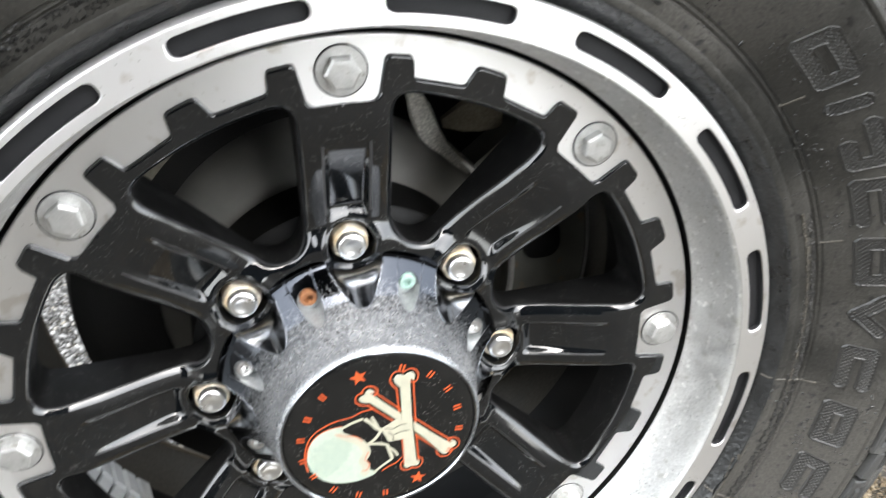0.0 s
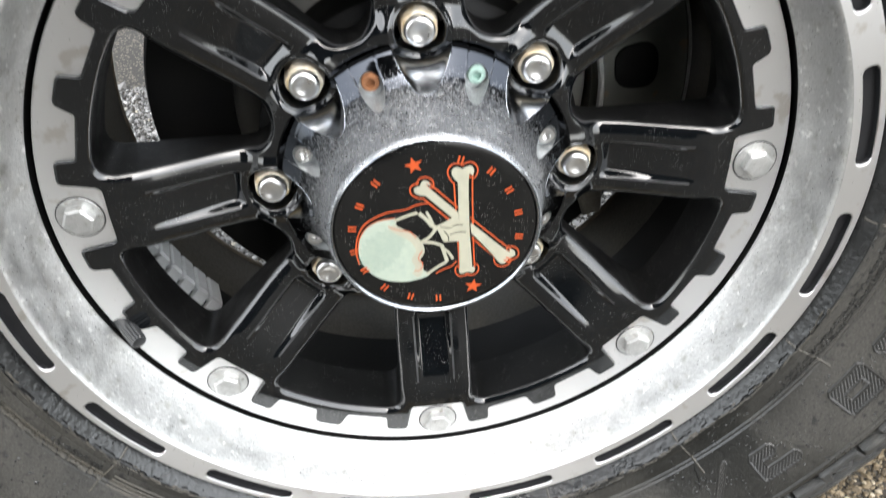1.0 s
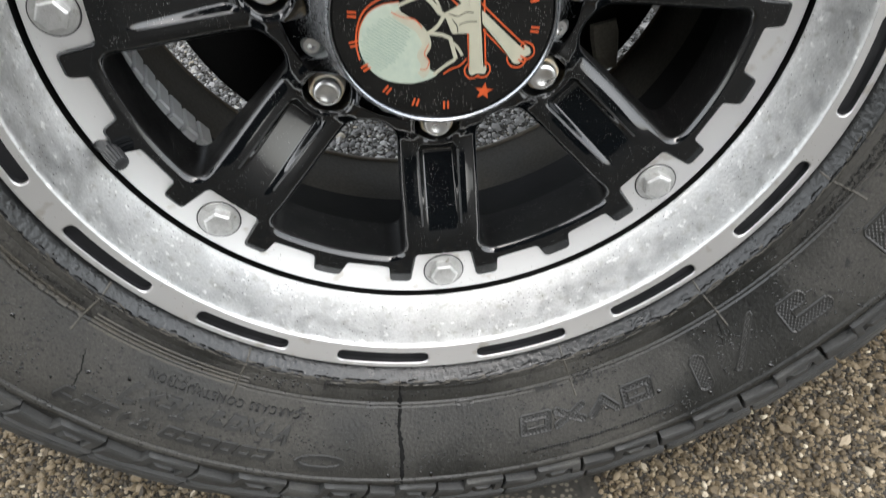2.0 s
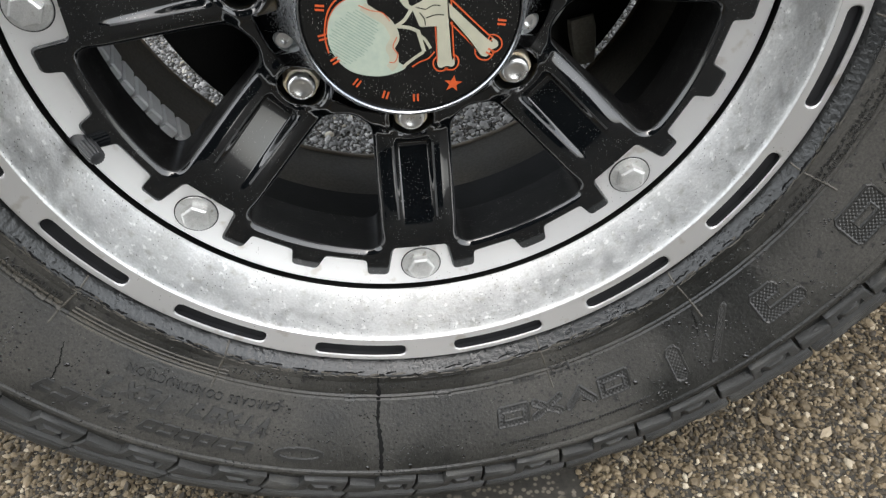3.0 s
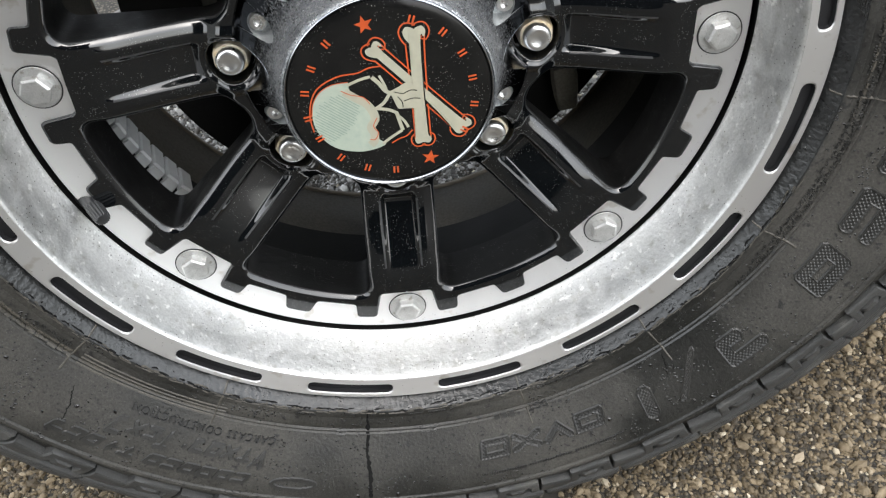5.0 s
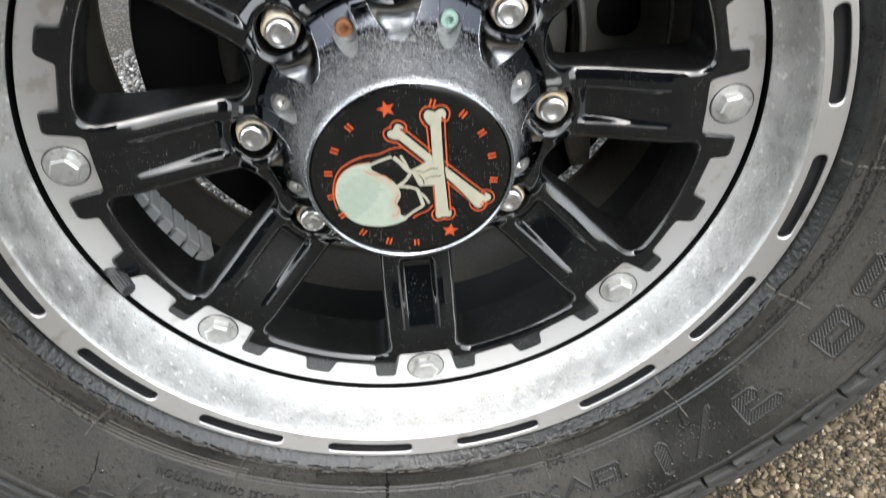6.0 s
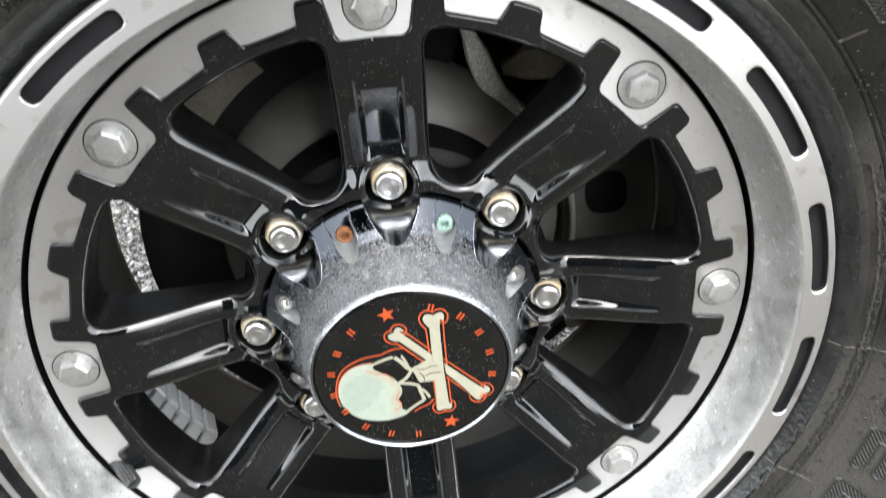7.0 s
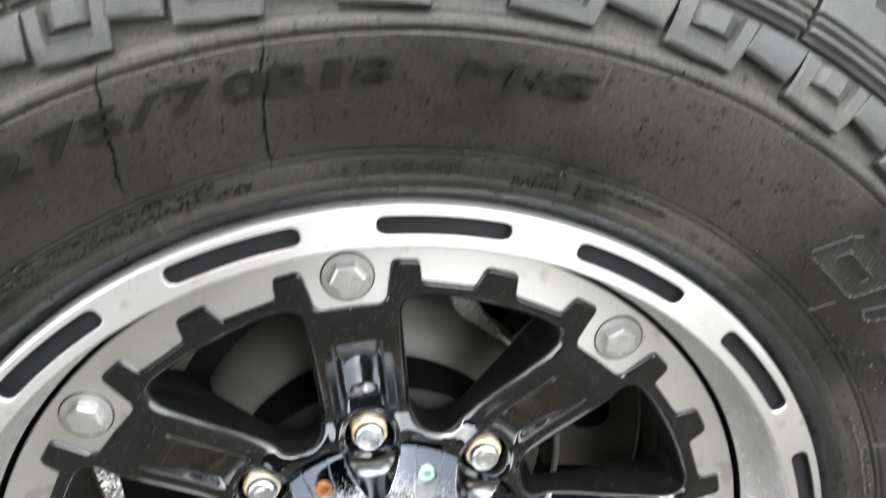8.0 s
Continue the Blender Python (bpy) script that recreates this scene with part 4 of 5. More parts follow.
def flute_r(y, d):
    """Inner wall of the flute beside a lug nut, d degrees off its middle; None outside it."""
    rc, fr = 0.0896 - 0.0085 * smooth01((0.056 - y) / 0.036), 0.0166
    side = rc * math.sin(radians(d))
    return rc * math.cos(radians(d)) - math.sqrt(fr * fr - side * side) if abs(side) < fr else None


def pocket_r(d):
    side = 0.0728 * math.sin(radians(d))
    return 0.0728 * math.cos(radians(d)) - 1.3 * math.sqrt(0.0066 ** 2 - side * side) if abs(side) < 0.0066 else None


def cap_column(a):
    """(depth, radius, kind) down the cap at one angle; kind 2: flute, 3: screw pocket."""
    d, e = (a + 22.5) % 45 - 22.5, a % 45 - 22.5
    tops = [-0.0030, -0.0022, -0.0005, 0.0015]
    FLOOR, BASE = 0.0432, 0.0560
    start, kind = None, 0
    for y in np.arange(0.010, BASE, 0.0002):
        f, p = flute_r(y, d), pocket_r(e)
        if f is not None and f < cap_cone(y):
            start, kind = y, 2
            break
        if p is not None and y < FLOOR and p < cap_cone(y):
            start, kind = y, 3
            break
    first = min(start or 0.0430, FLOOR - 0.0002) if kind != 2 else start
    col = [(y, cap_cone(y), 0) for y in tops] + [(y, cap_cone(y), 0) for y in np.linspace(0.004, first, 34)]
    if kind == 2:
        col += [(y, min(flute_r(y, d) or 1.0, cap_cone(y)), 2) for y in np.linspace(first, 0.060, 42)[1:]]
    else:
        col += [(y, pocket_r(e) if kind == 3 else cap_cone(y), kind) for y in np.linspace(first, FLOOR, 24)[1:]]
        if kind == 3:
            rim = 0.0728 * math.cos(radians(e)) + math.sqrt(0.0066 ** 2 - (0.0728 * math.sin(radians(e))) ** 2)
            col += [(FLOOR + 0.0001, rim, 3)] + [(y, cap_cone(y), 3 if k == 0 else 0) for k, y in enumerate(np.linspace(interp(rim, [(r, q) for q, r in CAP[2:]]), 0.060, 17))]
        else:
            col += [(FLOOR + 0.0001, cap_cone(FLOOR), 0)] + [(y, cap_cone(y), 0) for y in np.linspace(FLOOR + 0.0002, 0.060, 18)[1:]]
    return col + [(0.066, col[-1][1], 0), (0.072, col[-1][1], 0)]


bm = bmesh.new()
eighth = [cap_column(0.5 * i) for i in range(90)]
cols = [[bm.verts.new(P(r, 0.5 * i, y)) for y, r, k in eighth[i % 90]] for i in range(720)]
for i in range(720):
    p, q, info, info2 = cols[i], cols[(i + 1) % 720], eighth[i % 90], eighth[(i + 1) % 90]
    for j in range(len(p) - 1):
        f = bm.faces.new((p[j], p[j + 1], q[j + 1], q[j]))
        y, cut = info[j + 1][0], max(info[j + 1][2], info2[j + 1][2])
        f.material_index = max(0, cut - 1)
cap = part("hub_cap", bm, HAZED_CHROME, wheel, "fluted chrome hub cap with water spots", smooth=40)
cap.data.materials.append(CHROME_SATIN)
cap.data.materials.append(CHROME_POCKET)
# rounded chrome edge round each flute
edge = [(0.5 * i - 22.5, cap_column(0.5 * i - 22.5)) for i in range(91)]
edge = [(a, next(((y, r) for y, r, k in col if k == 2), None)) for a, col in edge]
edge = [P(yr[1] + 0.0001, a, yr[0] - 0.0001) for a, yr in edge if yr and yr[0] < 0.0556]
bm = bmesh.new()
loops = []
for i, p in enumerate(edge):
    t = (Vector(edge[min(i + 1, len(edge) - 1)]) - Vector(edge[max(i - 1, 0)])).normalized()
    u = t.cross(Vector((0, 1, 0))).normalized()
    w = t.cross(u)
    loops.append([bm.verts.new(Vector(p) + 0.00016 * (u * math.cos(0.785 * j) + w * math.sin(0.785 * j))) for j in range(8)])
for p, q in zip(loops, loops[1:]):
    for j in range(8):
        bm.faces.new((p[j], p[(j + 1) % 8], q[(j + 1) % 8], q[j]))
flute_edge = mesh_of("flute_edge", bm, CHROME_SATIN, 60)
for k in range(8):
    part("flute_edge", flute_edge, None, cap, "", turned(45 * k))
part("cap_bezel", lathe([(0.0546, -0.0022), (0.0549, -0.0030), (0.0554, -0.0034), (0.0559, -0.0032), (0.0563, -0.0024)], 160), CHROME_SATIN, cap, smooth=60)

for k in range(8):
    a = 22.5 + 45 * k
    mat = {2: RUST, 1: VERDIGRIS}.get(k, CHROME_CLEAN)
    word = {2: "rusty brown socket screw", 1: "socket screw with green corrosion"}.get(k, "")
    m = outward(0.0735, a, 0.0465)
    part("cap_screw", spun([(0.0, -0.008), (0.0050, -0.008), (0.0050, 0.0058), (0.0044, 0.0068), (0.0026, 0.0068), (0.0024, 0.0040), (0.0, 0.0038)], 24, m), mat, cap, word)

# emblem on the cap: plain shapes in its colours
decal = part("decal", spun([(0.0, 0.0010), (0.030, 0.0009), (0.048, 0.0006), (0.0535, 0.0002), (0.0548, -0.0006)], 96, outward(0.0, 0, -0.0022)), DECAL_BLACK, cap,
             "round black domed decal with orange and cream print", smooth=60)


def flat_print(name, outline, material, lift, wide=0.0):
    """A thin printed shape on the decal from a closed outline in the decal's plane (or a line of the given width)."""
    bm = bmesh.new()

    def y_at(x, z):
        return -0.0022 - interp(math.hypot(x, z), [(0, 0.0010), (0.030, 0.0009), (0.048, 0.0006), (0.0535, 0.0002), (0.06, -0.0002)]) - lift

    if wide:
        pts = np.array(outline)
        t = np.gradient(pts, axis=0)
        t /= np.hypot(*t.T)[:, None]
        nn = np.c_[-t[:, 1], t[:, 0]] * wide / 2
        l, r = pts + nn, pts - nn
        vl, vr = ([bm.verts.new((x, y_at(x, z), z)) for x, z in side] for side in (l, r))
        for i in range(len(pts) - 1):
            bm.faces.new((vl[i], vl[i + 1], vr[i + 1], vr[i]))
    else:
        bm.faces.new([bm.verts.new((x, y_at(x, z), z)) for x, z in outline])
        bmesh.ops.triangulate(bm, faces=bm.faces)
    return part(name, bm, material, cap, smooth=0)


def curve_through(pts, n=10):
    """A smooth line through the points."""
    p = np.array([pts[0], *pts, pts[-1]], float)
    out = []
    for i in range(1, len(p) - 2):
        for u in np.linspace(0, 1, n, endpoint=False):
            a, b, c, d = p[i - 1:i + 3]
            out.append(0.5 * (2 * b + (c - a) * u + (2 * a - 5 * b + 4 * c - d) * u * u + (3 * b - a - 3 * c + d) * u ** 3))
    return np.array(out + [p[-2]])


def bar_outline(a, z, w, knob0, knob1):
    """A long bar with two knobs at each end."""
    a, z = Vector(a), Vector(z)
    d = (z - a).normalized()
    s = Vector((-d.y, d.x))
    pts = []
    for end, out, k in ((a, -d, knob0), (z, d, knob1)):
        turn = 1 if end is z else -1
        for j, (along, across) in enumerate(((-0.9, 0.54), (-0.3, 0.95), (0.35, 1.12), (0.85, 0.8), (0.75, 0.25), (0.6, 0.0), (0.75, -0.25), (0.85, -0.8), (0.35, -1.12), (-0.3, -0.95), (-0.9, -0.54))):
            pts.append(end + out * along * k + s * across * k * turn)
    return [tuple(p) for p in curve_through(pts + [pts[0]], 4)[:-1]]


BAR_A, BAR_B = ((0.0146, 0.0345), (0.0162, -0.0268)), ((-0.0060, 0.0275), (0.0375, -0.0205))


def grown(outline, by):
    pts = np.array(outline)
    t = np.roll(pts, -1, 0) - np.roll(pts, 1, 0)
    t /= np.hypot(*t.T)[:, None] + 1e-9
    area = np.sum(pts[:, 0] * np.roll(pts[:, 1], -1) - np.roll(pts[:, 0], -1) * pts[:, 1])
    return pts + np.c_[t[:, 1], -t[:, 0]] * by * np.sign(area)


bar_a, bar_b = bar_outline(*BAR_A, 0.0034, 0.0052, 0.0041), bar_outline(*BAR_B, 0.003, 0.0042, 0.0049)
for o in (bar_a, bar_b):
    g = grown(o, 0.0020)
    flat_print("orange_outline", np.r_[g, g[:1]], ORANGE, 0.00005, 0.0008)
flat_print("cream_bar", bar_b, CREAM, 0.00012)
flat_print("cream_bar", bar_a, CREAM, 0.00034)
blob = curve_through([(-0.0216, 0.0106), (-0.0300, 0.0097), (-0.0364, 0.0062), (-0.0408, -0.0002), (-0.0424, -0.0077), (-0.0415, -0.0159), (-0.0370, -0.0246), (-0.0298, -0.0301), (-0.0190, -0.0326), (-0.0103, -0.0315),
                      (-0.0044, -0.0287), (-0.0079, -0.0255), (-0.0079, -0.0211), (-0.0098, -0.0173), (-0.0069, -0.0126), (-0.0080, -0.0068), (-0.0116, -0.0014), (-0.0178, 0.0029), (-0.0223, 0.0067), (-0.0216, 0.0106)], 5)[:-1]
flat_print("pale_green_patch", blob, PALE_GREEN, 0.00012)
flat_print("cream_patch", curve_through([(-0.0240, 0.0054), (-0.0190, 0.0014), (-0.0132, -0.0028), (-0.0102, -0.0080), (-0.0092, -0.0126), (-0.0118, -0.0175), (-0.0104, -0.0215), (-0.0106, -0.0262), (-0.0130, -0.0286)], 6), CREAM, 0.00020, 0.0046)
mid, u, w = np.array((-0.0285, -0.0110)), np.array((0.80, -0.60)), np.array((0.60, 0.80))
for i in range(22):
    off = -0.0160 + 0.0015 * i
    half = math.sqrt(max(0.0, 0.0158 ** 2 - off * off)) * (0.70 + 0.2 * ((i * 7) % 5) / 5)
    if half > 0.002:
        flat_print("hatch_line", [mid + w * off - u * half, mid + w * off + u * half * 0.66], HATCH_GREEN, 0.00017, 0.00035)
for line in ([(-0.0257, 0.0060), (-0.0208, 0.0032), (-0.0144, 0.0013), (-0.0111, -0.0031)], [(-0.0081, -0.0118), (-0.0104, -0.0169), (-0.0082, -0.0211), (-0.0101, -0.0253), (-0.0129, -0.0250)],
             [(-0.0216, 0.0108), (-0.0300, 0.0099), (-0.0366, 0.0063), (-0.0410, -0.0002), (-0.0426, -0.0077)]):
    flat_print("orange_line", curve_through(line, 6), ORANGE, 0.00030, 0.0005)
for line in ([(-0.0034, 0.0184), (-0.0099, 0.0179), (-0.0161, 0.0155), (-0.0251, 0.0146), (-0.0328, 0.0116), (-0.0384, 0.0074), (-0.0419, 0.0009), (-0.0437, -0.0086), (-0.0427, -0.0179)], [(-0.0012, -0.0287), (0.0027, -0.0264), (0.0073, -0.0247), (0.0106, -0.0213)]):
    flat_print("orange_outline", curve_through(line, 6), ORANGE, 0.00005, 0.0008)
for line, w in (([(-0.0221, 0.0090), (-0.0158, 0.0115), (-0.0097, 0.0130)], 0.0016), ([(-0.0089, 0.0126), (-0.0053, 0.0086), (-0.0026, 0.0044), (0.0009, 0.0020)], 0.0022), ([(-0.0050, 0.0132), (-0.0029, 0.0084), (-0.0017, 0.0043)], 0.0014),
                ([(-0.0003, 0.0021), (-0.0038, -0.0031), (-0.0083, -0.0061)], 0.0018), ([(-0.0083, -0.0061), (-0.0016, -0.0074), (0.0031, -0.0099)], 0.0018), ([(0.0026, -0.0092), (0.0038, -0.0146), (0.0053, -0.0208)], 0.0020),
                ([(0.0039, -0.0121), (0.0063, -0.0148), (0.0085, -0.0193)], 0.0015), ([(-0.0063, -0.0286), (-0.0010, -0.0246), (0.0050, -0.0208)], 0.0016)):
    flat_print("cream_line", curve_through(line, 6), CREAM, 0.00026, w)
flat_print("cream_patch", curve_through([(-0.0003, 0.0035), (0.0041, 0.0055), (0.0091, 0.0081), (0.0126, 0.0061), (0.0148, 0.0002), (0.0161, -0.0041), (0.0150, -0.0078), (0.0082, -0.0072), (0.0039, -0.0072), (0.0018, -0.0022), (-0.0003, 0.0035)], 4)[:-1], CREAM, 0.00030)
for line in ([(0.0069, 0.0015), (0.0107, 0.0033), (0.0143, 0.0029)], [(0.0070, -0.0029), (0.0116, -0.0016), (0.0159, -0.0020)], [(0.0038, 0.0001), (0.0060, -0.0032), (0.0064, -0.0067)], [(0.0020, 0.0030), (0.0045, 0.0022), (0.0069, 0.0015)]):
    flat_print("dark_line", curve_through(line, 6), DECAL_BLACK, 0.00036, 0.0005)
for x, z in ((-0.0103, 0.0418), (0.0196, -0.0402)):
    pts = []
    for i in range(10):
        r, b = (0.0050, 0.0021)[i % 2], radians(90 + 36 * i + math.degrees(math.atan2(z, x)) - 90)
        pts.append((x + r * math.cos(b), z + r * math.sin(b)))
    flat_print("orange_star", pts, ORANGE, 0.0002)
for x, z in ((-0.0303, 0.0329), (-0.0395, 0.0198), (-0.0446, 0.0060), (-0.0448, -0.0092), (-0.0400, -0.0221), (-0.0301, -0.0354), (-0.0159, -0.0436), (-0.0002, -0.0466),
             (0.0394, -0.0240), (0.0450, -0.0083), (0.0442, 0.0076), (0.0390, 0.0223), (0.0293, 0.0347), (0.0136, 0.0427)):
    d = Vector((x, z)).normalized()
    s = Vector((-d.y, d.x))
    c = Vector((x, z))
    for side in (-1, 1):
        flat_print("orange_bar", [tuple(c + d * u * 0.0022 + s * (v * 0.00052 + side * 0.00105)) for u, v in ((-1, -1), (1, -1), (1, 1), (-1, 1))], ORANGE, 0.00022)

# valve stem
tip, foot = Vector(P(0.1990, -154.8, 0.0260)), Vector(P(0.2105, -157.8, 0.0470))
axis = (tip - foot).normalized()
m = Matrix.Translation(foot) @ axis.to_track_quat("Z", "Y").to_matrix().to_4x4()
L = (tip - foot).length
valve = part("valve_stem", spun([(0.0, 0.0), (0.0062, 0.0), (0.0060, 0.004), (0.0052, 0.007), (0.0048, L * 0.5), (0.0, L * 0.5)], 24, m), VALVE_RUBBER, wheel, "grey rubber valve stem with ribbed cap")
bm = bmesh.new()
rows = []
for h, r in ((L * 0.45, 0.0046), (L * 0.47, 0.0053), (L * 0.93, 0.0050), (L * 0.98, 0.0044), (L, 0.0030)):
    rows.append([bm.verts.new(m @ Vector(((r - 0.0005 * (i % 2)) * math.cos(math.pi * i / 16), (r - 0.0005 * (i % 2)) * math.sin(math.pi * i / 16), h))) for i in range(32)])
for p, q in zip(rows, rows[1:]):
    for i in range(32):
        bm.faces.new((p[i], p[(i + 1) % 32], q[(i + 1) % 32], q[i]))
bm.faces.new(rows[-1])
part("valve_cap", bm, VALVE_RUBBER, valve, smooth=40)

# stick-on balance weights inside the barrel
WEIGHTS = []
for lean in (0.8, -0.8):
    bm = bmesh.new()
    rows = []
    for r, g in ((0.2005, 0.0), (0.1952, 0.0), (0.1940, 0.0010)):
        rows.append([bm.verts.new(P(r, u, y)) for u, y in ((-1.55 - lean + g * 300, -0.0090 + g), (1.55 - lean - g * 300, -0.0090 + g), (1.55 + lean - g * 300, 0.0090 - g), (-1.55 + lean + g * 300, 0.0090 - g))])
    for p, q in zip(rows, rows[1:]):
        for i in range(4):
            bm.faces.new((p[i], p[(i + 1) % 4], q[(i + 1) % 4], q[i]))
    bm.faces.new(rows[-1])
    WEIGHTS.append(mesh_of("balance_weight", bm, LEAD, 25))
for i in range(9):
    for j in range(2):
        part("balance_weight", WEIGHTS[j], None, wheel, "grey stick-on balance weight", Matrix.Translation((0, 0.0990 + 0.0195 * j, 0)) @ turned(-170.5 + 3.7 * i))

# ---------------------------------------------------------------- brake behind the wheel
brake = thing("brake_assembly", (0, 0, HUB), "dusty cast-iron disc brake behind the wheel", "brake")
part("rotor_hat", lathe([(0.0300, 0.1290), (0.0800, 0.1296), (0.0900, 0.1306), (0.0990, 0.1330), (0.1070, 0.1372), (0.1140, 0.1440), (0.1200, 0.1540), (0.1240, 0.1660), (0.1250, 0.1780)], 128), IRON, brake, "grey dusty domed rotor hat", smooth=60)
part("hat_edge", lathe([(0.1262, 0.1400), (0.1275, 0.1385), (0.1300, 0.1385), (0.1310, 0.1400), (0.1310, 0.1500)], 96, -50, 45), ZINC, brake, smooth=40)
part("rotor", lathe([(0.1250, 0.1520), (0.1915, 0.1520), (0.1935, 0.1540), (0.1935, 0.1760), (0.1250, 0.1780)], 96, -14, 38, closed=True), DISC_GREY, brake, "grey-green rust-flecked brake disc", smooth=40)
part("disc_edge", lathe([(0.1925, 0.1522), (0.1930, 0.1512), (0.1945, 0.1512), (0.1948, 0.1540)], 96, -14, 38), ZINC, brake, smooth=40)
# raised dark pad stands in for the shaded oval opening in the disc
bm = bmesh.new()
loops = []
for g, y in ((1.0, 0.1535), (1.0, 0.1500), (0.9, 0.1490)):
    loops.append([bm.verts.new(P(0.1560 + 0.0150 * g * math.copysign(abs(math.cos(t)) ** 0.7, math.cos(t)), 5.0 + 6.0 * g * math.copysign(abs(math.sin(t)) ** 0.7, math.sin(t)), y)) for t in np.linspace(0, 2 * math.pi, 28, endpoint=False)])
for p, q in zip(loops, loops[1:]):
    for i in range(28):
        bm.faces.new((p[i], p[(i + 1) % 28], q[(i + 1) % 28], q[i]))
bm.faces.new(loops[-1])
part("opening_pad", bm, DARK_IRON, brake, "dark pad painting the shaded opening in the disc", smooth=40)
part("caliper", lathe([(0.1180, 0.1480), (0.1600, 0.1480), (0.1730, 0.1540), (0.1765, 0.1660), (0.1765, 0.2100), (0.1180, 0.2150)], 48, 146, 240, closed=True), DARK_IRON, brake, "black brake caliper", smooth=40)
# knuckle widened and dark sheets added to hide bright ground behind the brake
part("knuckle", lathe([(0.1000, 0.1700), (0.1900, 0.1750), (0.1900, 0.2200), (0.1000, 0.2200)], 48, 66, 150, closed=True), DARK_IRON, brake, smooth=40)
part("upper_blackout", lathe([(0.1600, 0.1900), (0.1990, 0.1900), (0.1990, 0.1930), (0.1600, 0.1930)], 48, 62, 150, closed=True), DARK_IRON, brake, smooth=40)
# added olive lobe paints in the lit part of the barrel wall
part("lit_barrel_lobe", lathe([(0.1420, 0.1700), (0.1500, 0.1660), (0.1900, 0.1640), (0.1965, 0.1680), (0.1965, 0.1880), (0.1420, 0.1880)], 24, 120, 152, closed=True), OLIVE_IRON, brake, "olive grey lobe standing in for the lit barrel wall", smooth=40)
part("right_blackout", lathe([(0.1000, 0.2100), (0.2050, 0.2100), (0.2050, 0.2140), (0.1000, 0.2140)], 48, 2, 70, closed=True), DARK_IRON, brake, smooth=40)


def strip_on_wheel(name, stations, y, thick, material, label):
    """A cast strip that follows stations of (radius, angle, half width)."""
    bm = bmesh.new()
    c = [Vector(P(r, a, y)) for r, a, w in stations]
    rows = []
    for i, (r, a, w) in enumerate(stations):
        d = (c[min(i + 1, len(c) - 1)] - c[max(i - 1, 0)]).normalized()
        s = Vector((-d.z, 0, d.x)) * w
        o = Vector((0, thick, 0))
        rows.append([bm.verts.new(v) for v in (c[i] - s, c[i] - s * 0.8 - o, c[i] + s * 0.8 - o, c[i] + s)])
    for p, q in zip(rows, rows[1:]):
        for j in range(3):
            bm.faces.new((p[j], p[j + 1], q[j + 1], q[j]))
    bm.faces.new(rows[0])
    bm.faces.new(rows[-1])
    part(name, bm, material, brake, label, smooth=30)


strip_on_wheel("caliper_bracket", [(0.165, 70, 0.003), (0.151, 65.5, 0.0045), (0.1395, 60.8, 0.0078), (0.1280, 54.5, 0.0080), (0.1240, 49, 0.0066), (0.1245, 42, 0.0050), (0.1265, 36, 0.0035)], 0.160, 0.004, CAST, "pale rough cast bracket")
strip_on_wheel("hose_cover", [(0.137, 51, 0.004), (0.149, 47, 0.012), (0.158, 43, 0.012), (0.168, 39.5, 0.010)], 0.172, 0.003, COVER_TAN, "dusty tan cover plate")
# added dark sheet keeps the ground from showing through the lower right window
part("lower_blackout", lathe([(0.0950, 0.2080), (0.2050, 0.2080), (0.2050, 0.2110), (0.0950, 0.2110)], 48, -52, -8, closed=True), DARK_IRON, brake, smooth=40)
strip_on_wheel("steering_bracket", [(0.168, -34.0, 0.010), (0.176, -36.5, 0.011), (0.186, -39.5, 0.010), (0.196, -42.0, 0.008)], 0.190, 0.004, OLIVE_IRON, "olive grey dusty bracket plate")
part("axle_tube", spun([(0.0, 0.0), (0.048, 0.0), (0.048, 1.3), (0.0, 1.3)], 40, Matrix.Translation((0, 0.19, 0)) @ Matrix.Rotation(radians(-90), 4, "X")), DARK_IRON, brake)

# ---------------------------------------------------------------- unseen truck body added over the wheel's back, closing the place and shading it
bm = bmesh.new()
prof = [(0.42, 0.66), (0.48, 0.62), (1.80, 0.62), (1.88, 0.66), (1.88, 0.86), (0.42, 0.86)]
ends = [[bm.verts.new((x, y, z - 0.05)) for y, z in prof] for x in (-0.14, 0.3, 0.8, 1.4, 2.2)]
for p, q in zip(ends, ends[1:]):
    for i in range(len(prof)):
        bm.faces.new((p[i], p[(i + 1) % len(prof)], q[(i + 1) % len(prof)], q[i]))
bm.faces.new(ends[0])
bm.faces.new(ends[-1][::-1])
tagged(new("underbody", mesh_of("underbody", bm, UNDERBODY)), "unseen dark truck underbody above the axle, added to shade the ground", "vehicle underbody", kind="structure")


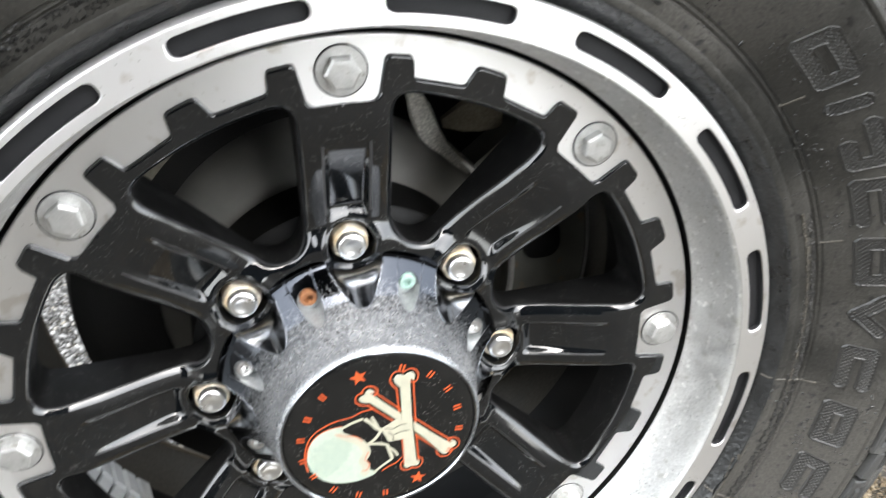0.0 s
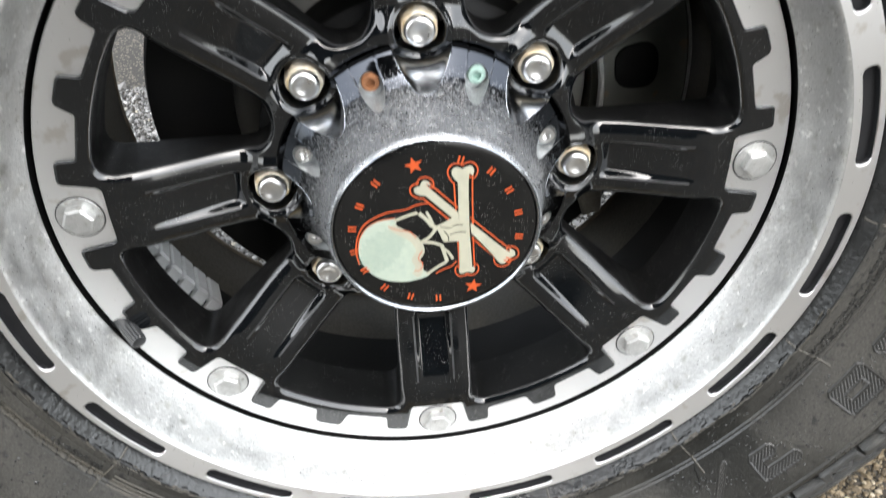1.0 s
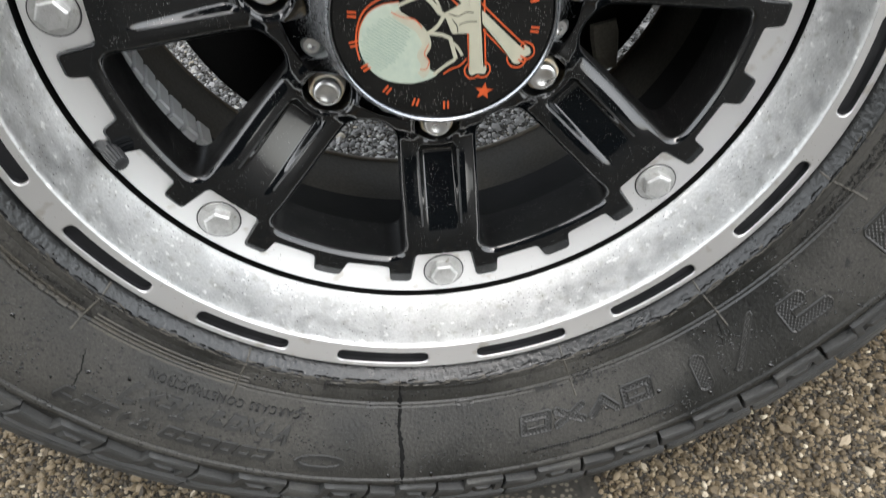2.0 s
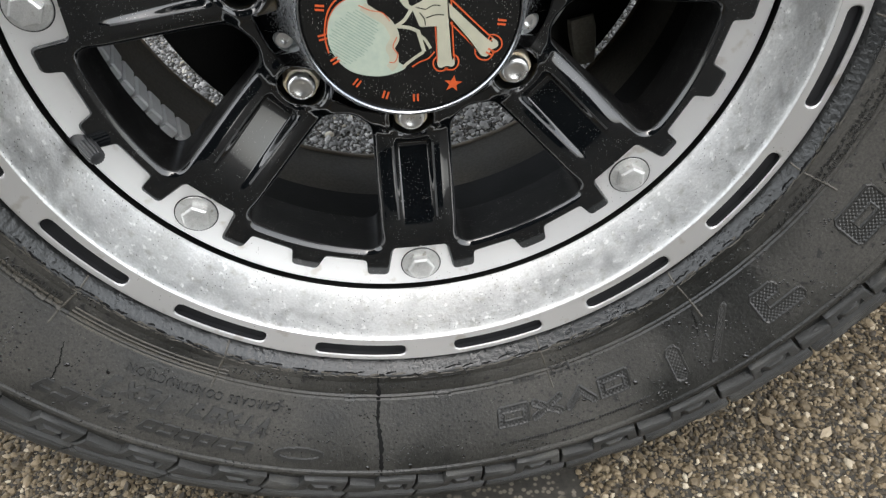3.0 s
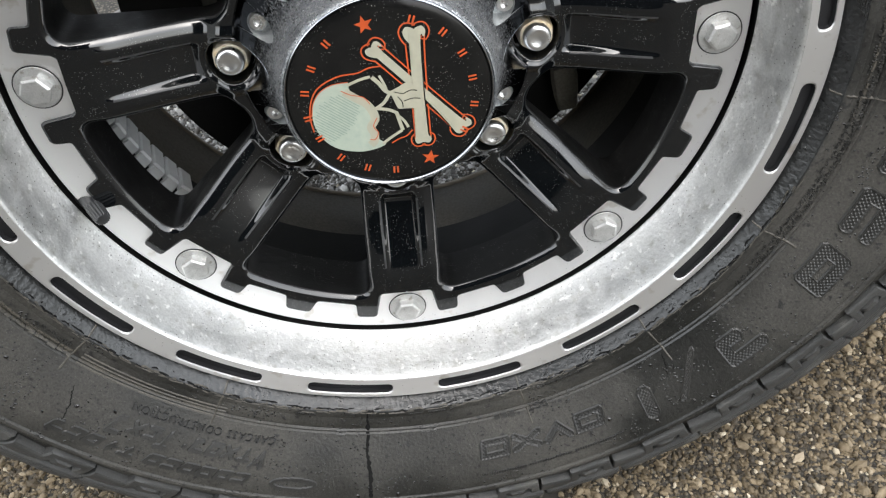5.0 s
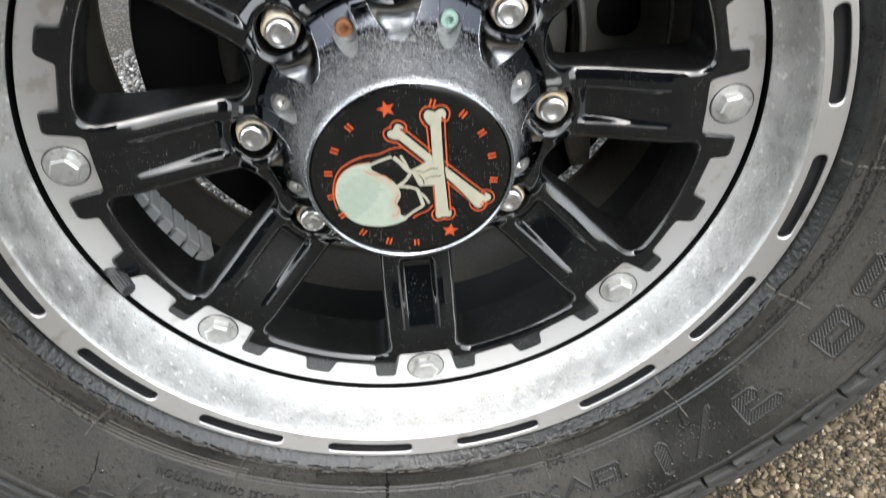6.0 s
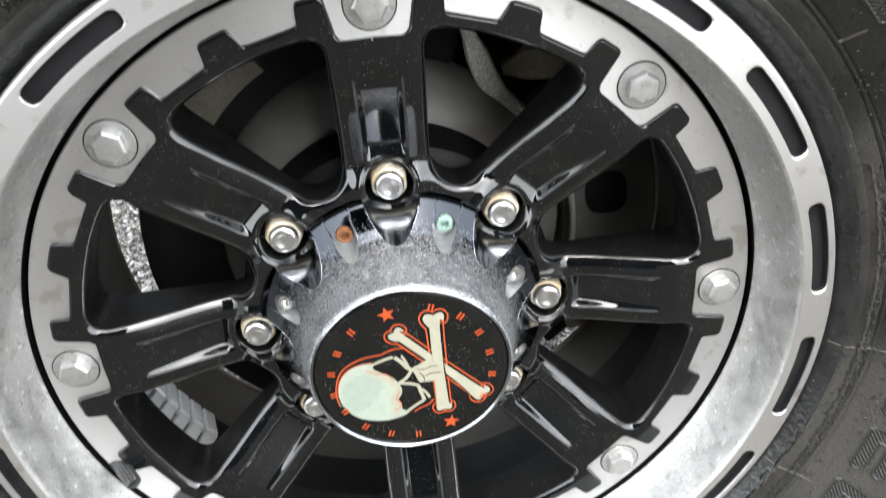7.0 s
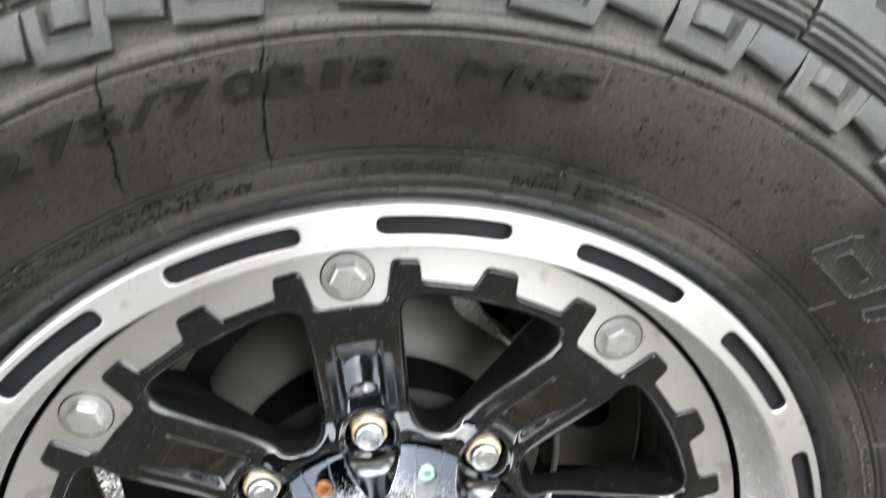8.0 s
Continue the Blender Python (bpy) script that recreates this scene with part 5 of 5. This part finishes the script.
def fender_mesh():
    """Plain side panel with a wheel arch that is rolled inwards, a roof over the wheel well and its back wall."""
    bm = bmesh.new()
    arch = [(0.50 * math.cos(radians(a)), HUB + 0.50 * math.sin(radians(a))) for a in np.linspace(-18, 198, 49)]
    top = [(1.5 - 2.1 * i / 48, 1.22) for i in range(49)]
    sheet = [[(x, 0.035, z) for x, z in arch], [(x, 0.030, z) for x, z in [(1.012 * q[0], HUB + 1.012 * (q[1] - HUB)) for q in arch]],
             [(x, 0.035, z) for x, z in [(1.05 * q[0], HUB + 1.05 * (q[1] - HUB)) for q in arch]],
             [(q[0] * 0.5 + t[0] * 0.5, 0.030, q[1] * 0.5 + t[1] * 0.5) for q, t in zip(arch, top)], [(x, 0.045, z) for x, z in top], [(x, 0.10, z + 0.04) for x, z in top], [(x, 1.80, z + 0.05) for x, z in top]]
    well = [[(x, 0.44, z) for x, z in arch], [(x, 0.060, z) for x, z in arch]]
    rows = [[bm.verts.new(p) for p in line] for line in well + sheet]
    for p, q in zip(rows, rows[1:]):
        for i in range(48):
            bm.faces.new((p[i], p[i + 1], q[i + 1], q[i]))
    return bm


# out of view; added so the chrome mirrors something dark overhead
tagged(new("unseen_truck_fender", mesh_of("unseen_truck_fender", fender_mesh(), BODY_PAINT)), "unseen plain dark truck fender, added over the wheel to block the sky", "vehicle body", kind="structure")

# ---------------------------------------------------------------- unseen plain dark block, added behind the camera to darken the rim's reflections
bm = bmesh.new()
bmesh.ops.create_cube(bm, size=1.0, matrix=Matrix.Translation((-1.3, -5.3, 3.4)) @ Matrix.Diagonal((3.5, 4.0, 6.8, 1)))
bmesh.ops.bevel(bm, geom=bm.edges[:], offset=0.012, segments=2, affect="EDGES")
tagged(new("reflection_blocker", mesh_of("reflection_blocker", bm, UNDERBODY)), "unseen plain dark block, added to darken the rim's reflections", "wall", kind="structure")

# ---------------------------------------------------------------- ground
bm = bmesh.new()
STEPS = [-400, -60, -12, -4, -1.6, -0.8, -0.4, 0, 0.4, 0.8, 1.6, 4, 12, 60, 400]
rows = [[bm.verts.new((x, y, 0.0)) for x in STEPS] for y in STEPS]
for p, q in zip(rows, rows[1:]):
    for i in range(len(STEPS) - 1):
        bm.faces.new((p[i], p[i + 1], q[i + 1], q[i]))
tagged(new("ground", mesh_of("ground", bm, ASPHALT)), "worn asphalt with exposed tan pebbles", "ground", kind="structure")


def pebbles(name, zones, spacing, size, seed, material, label):
    """Loose-looking stones bedded in the asphalt: squashed, turned little polyhedra in one mesh."""
    rng = np.random.default_rng(seed)
    g = (1 + 5 ** 0.5) / 2
    base = np.array([(-1, g, 0), (1, g, 0), (-1, -g, 0), (1, -g, 0), (0, -1, g), (0, 1, g), (0, -1, -g), (0, 1, -g), (g, 0, -1), (g, 0, 1), (-g, 0, -1), (-g, 0, 1)]) / math.hypot(1, g)
    tri = np.array([(0, 11, 5), (0, 5, 1), (0, 1, 7), (0, 7, 10), (0, 10, 11), (1, 5, 9), (5, 11, 4), (11, 10, 2), (10, 7, 6), (7, 1, 8), (3, 9, 4), (3, 4, 2), (3, 2, 6), (3, 6, 8), (3, 8, 9), (4, 9, 5), (2, 4, 11), (6, 2, 10), (8, 6, 7), (9, 8, 1)])
    at = []
    for x0, x1, y0, y1 in zones:
        gx, gy = np.meshgrid(np.arange(x0, x1, spacing), np.arange(y0, y1, spacing))
        at.append(np.c_[gx.ravel(), gy.ravel()])
    at = np.concatenate(at)
    at += rng.uniform(-0.5, 0.5, at.shape) * spacing
    n = len(at)
    s = size * np.exp(rng.normal(0, 0.38, n))
    v = base[None] * (1 + rng.uniform(-0.26, 0.26, (n, 12, 1)))
    v = v * (s[:, None] * np.c_[rng.uniform(0.8, 1.5, n), rng.uniform(0.6, 1.0, n), rng.uniform(0.5, 0.9, n)])[:, None, :]
    a, b = rng.uniform(0, 6.283, n), rng.normal(0, 0.35, n)
    x, y, z = v[..., 0], v[..., 1], v[..., 2]
    x, z = x * np.cos(b)[:, None] - z * np.sin(b)[:, None], x * np.sin(b)[:, None] + z * np.cos(b)[:, None]
    x, y = x * np.cos(a)[:, None] - y * np.sin(a)[:, None], x * np.sin(a)[:, None] + y * np.cos(a)[:, None]
    v = np.stack((x + at[:, :1], y + at[:, 1:], z + (s * 0.22 * rng.uniform(-0.4, 1.3, n))[:, None]), -1).reshape(-1, 3)
    f = (tri[None] + 12 * np.arange(n)[:, None, None]).reshape(-1, 3)
    me = bpy.data.meshes.new(name)
    me.vertices.add(len(v))
    me.vertices.foreach_set("co", v.ravel())
    me.loops.add(f.size)
    me.loops.foreach_set("vertex_index", f.ravel())
    me.polygons.add(len(f))
    me.polygons.foreach_set("loop_start", np.arange(len(f)) * 3)
    me.update()
    me.validate()
    me.polygons.foreach_set("use_smooth", np.repeat(rng.random(n) < 0.4, 20))
    me.materials.append(material)
    return tagged(new(name, me), label, "pebbles", kind="stuff")


pebbles("pebbles", [(-0.60, -0.10, -0.18, 0.24), (-0.10, 0.12, -0.18, -0.015), (0.12, 0.62, -0.18, 0.24)], 0.0035, 0.0021, 11, STONES, "small angular tan and grey pebbles bedded in asphalt")
pebbles("pebbles", [(-0.60, 0.45, 0.26, 1.10)], 0.0048, 0.0026, 12, LIT_STONES, "pebbles in asphalt under the truck, painted paler as if lit")
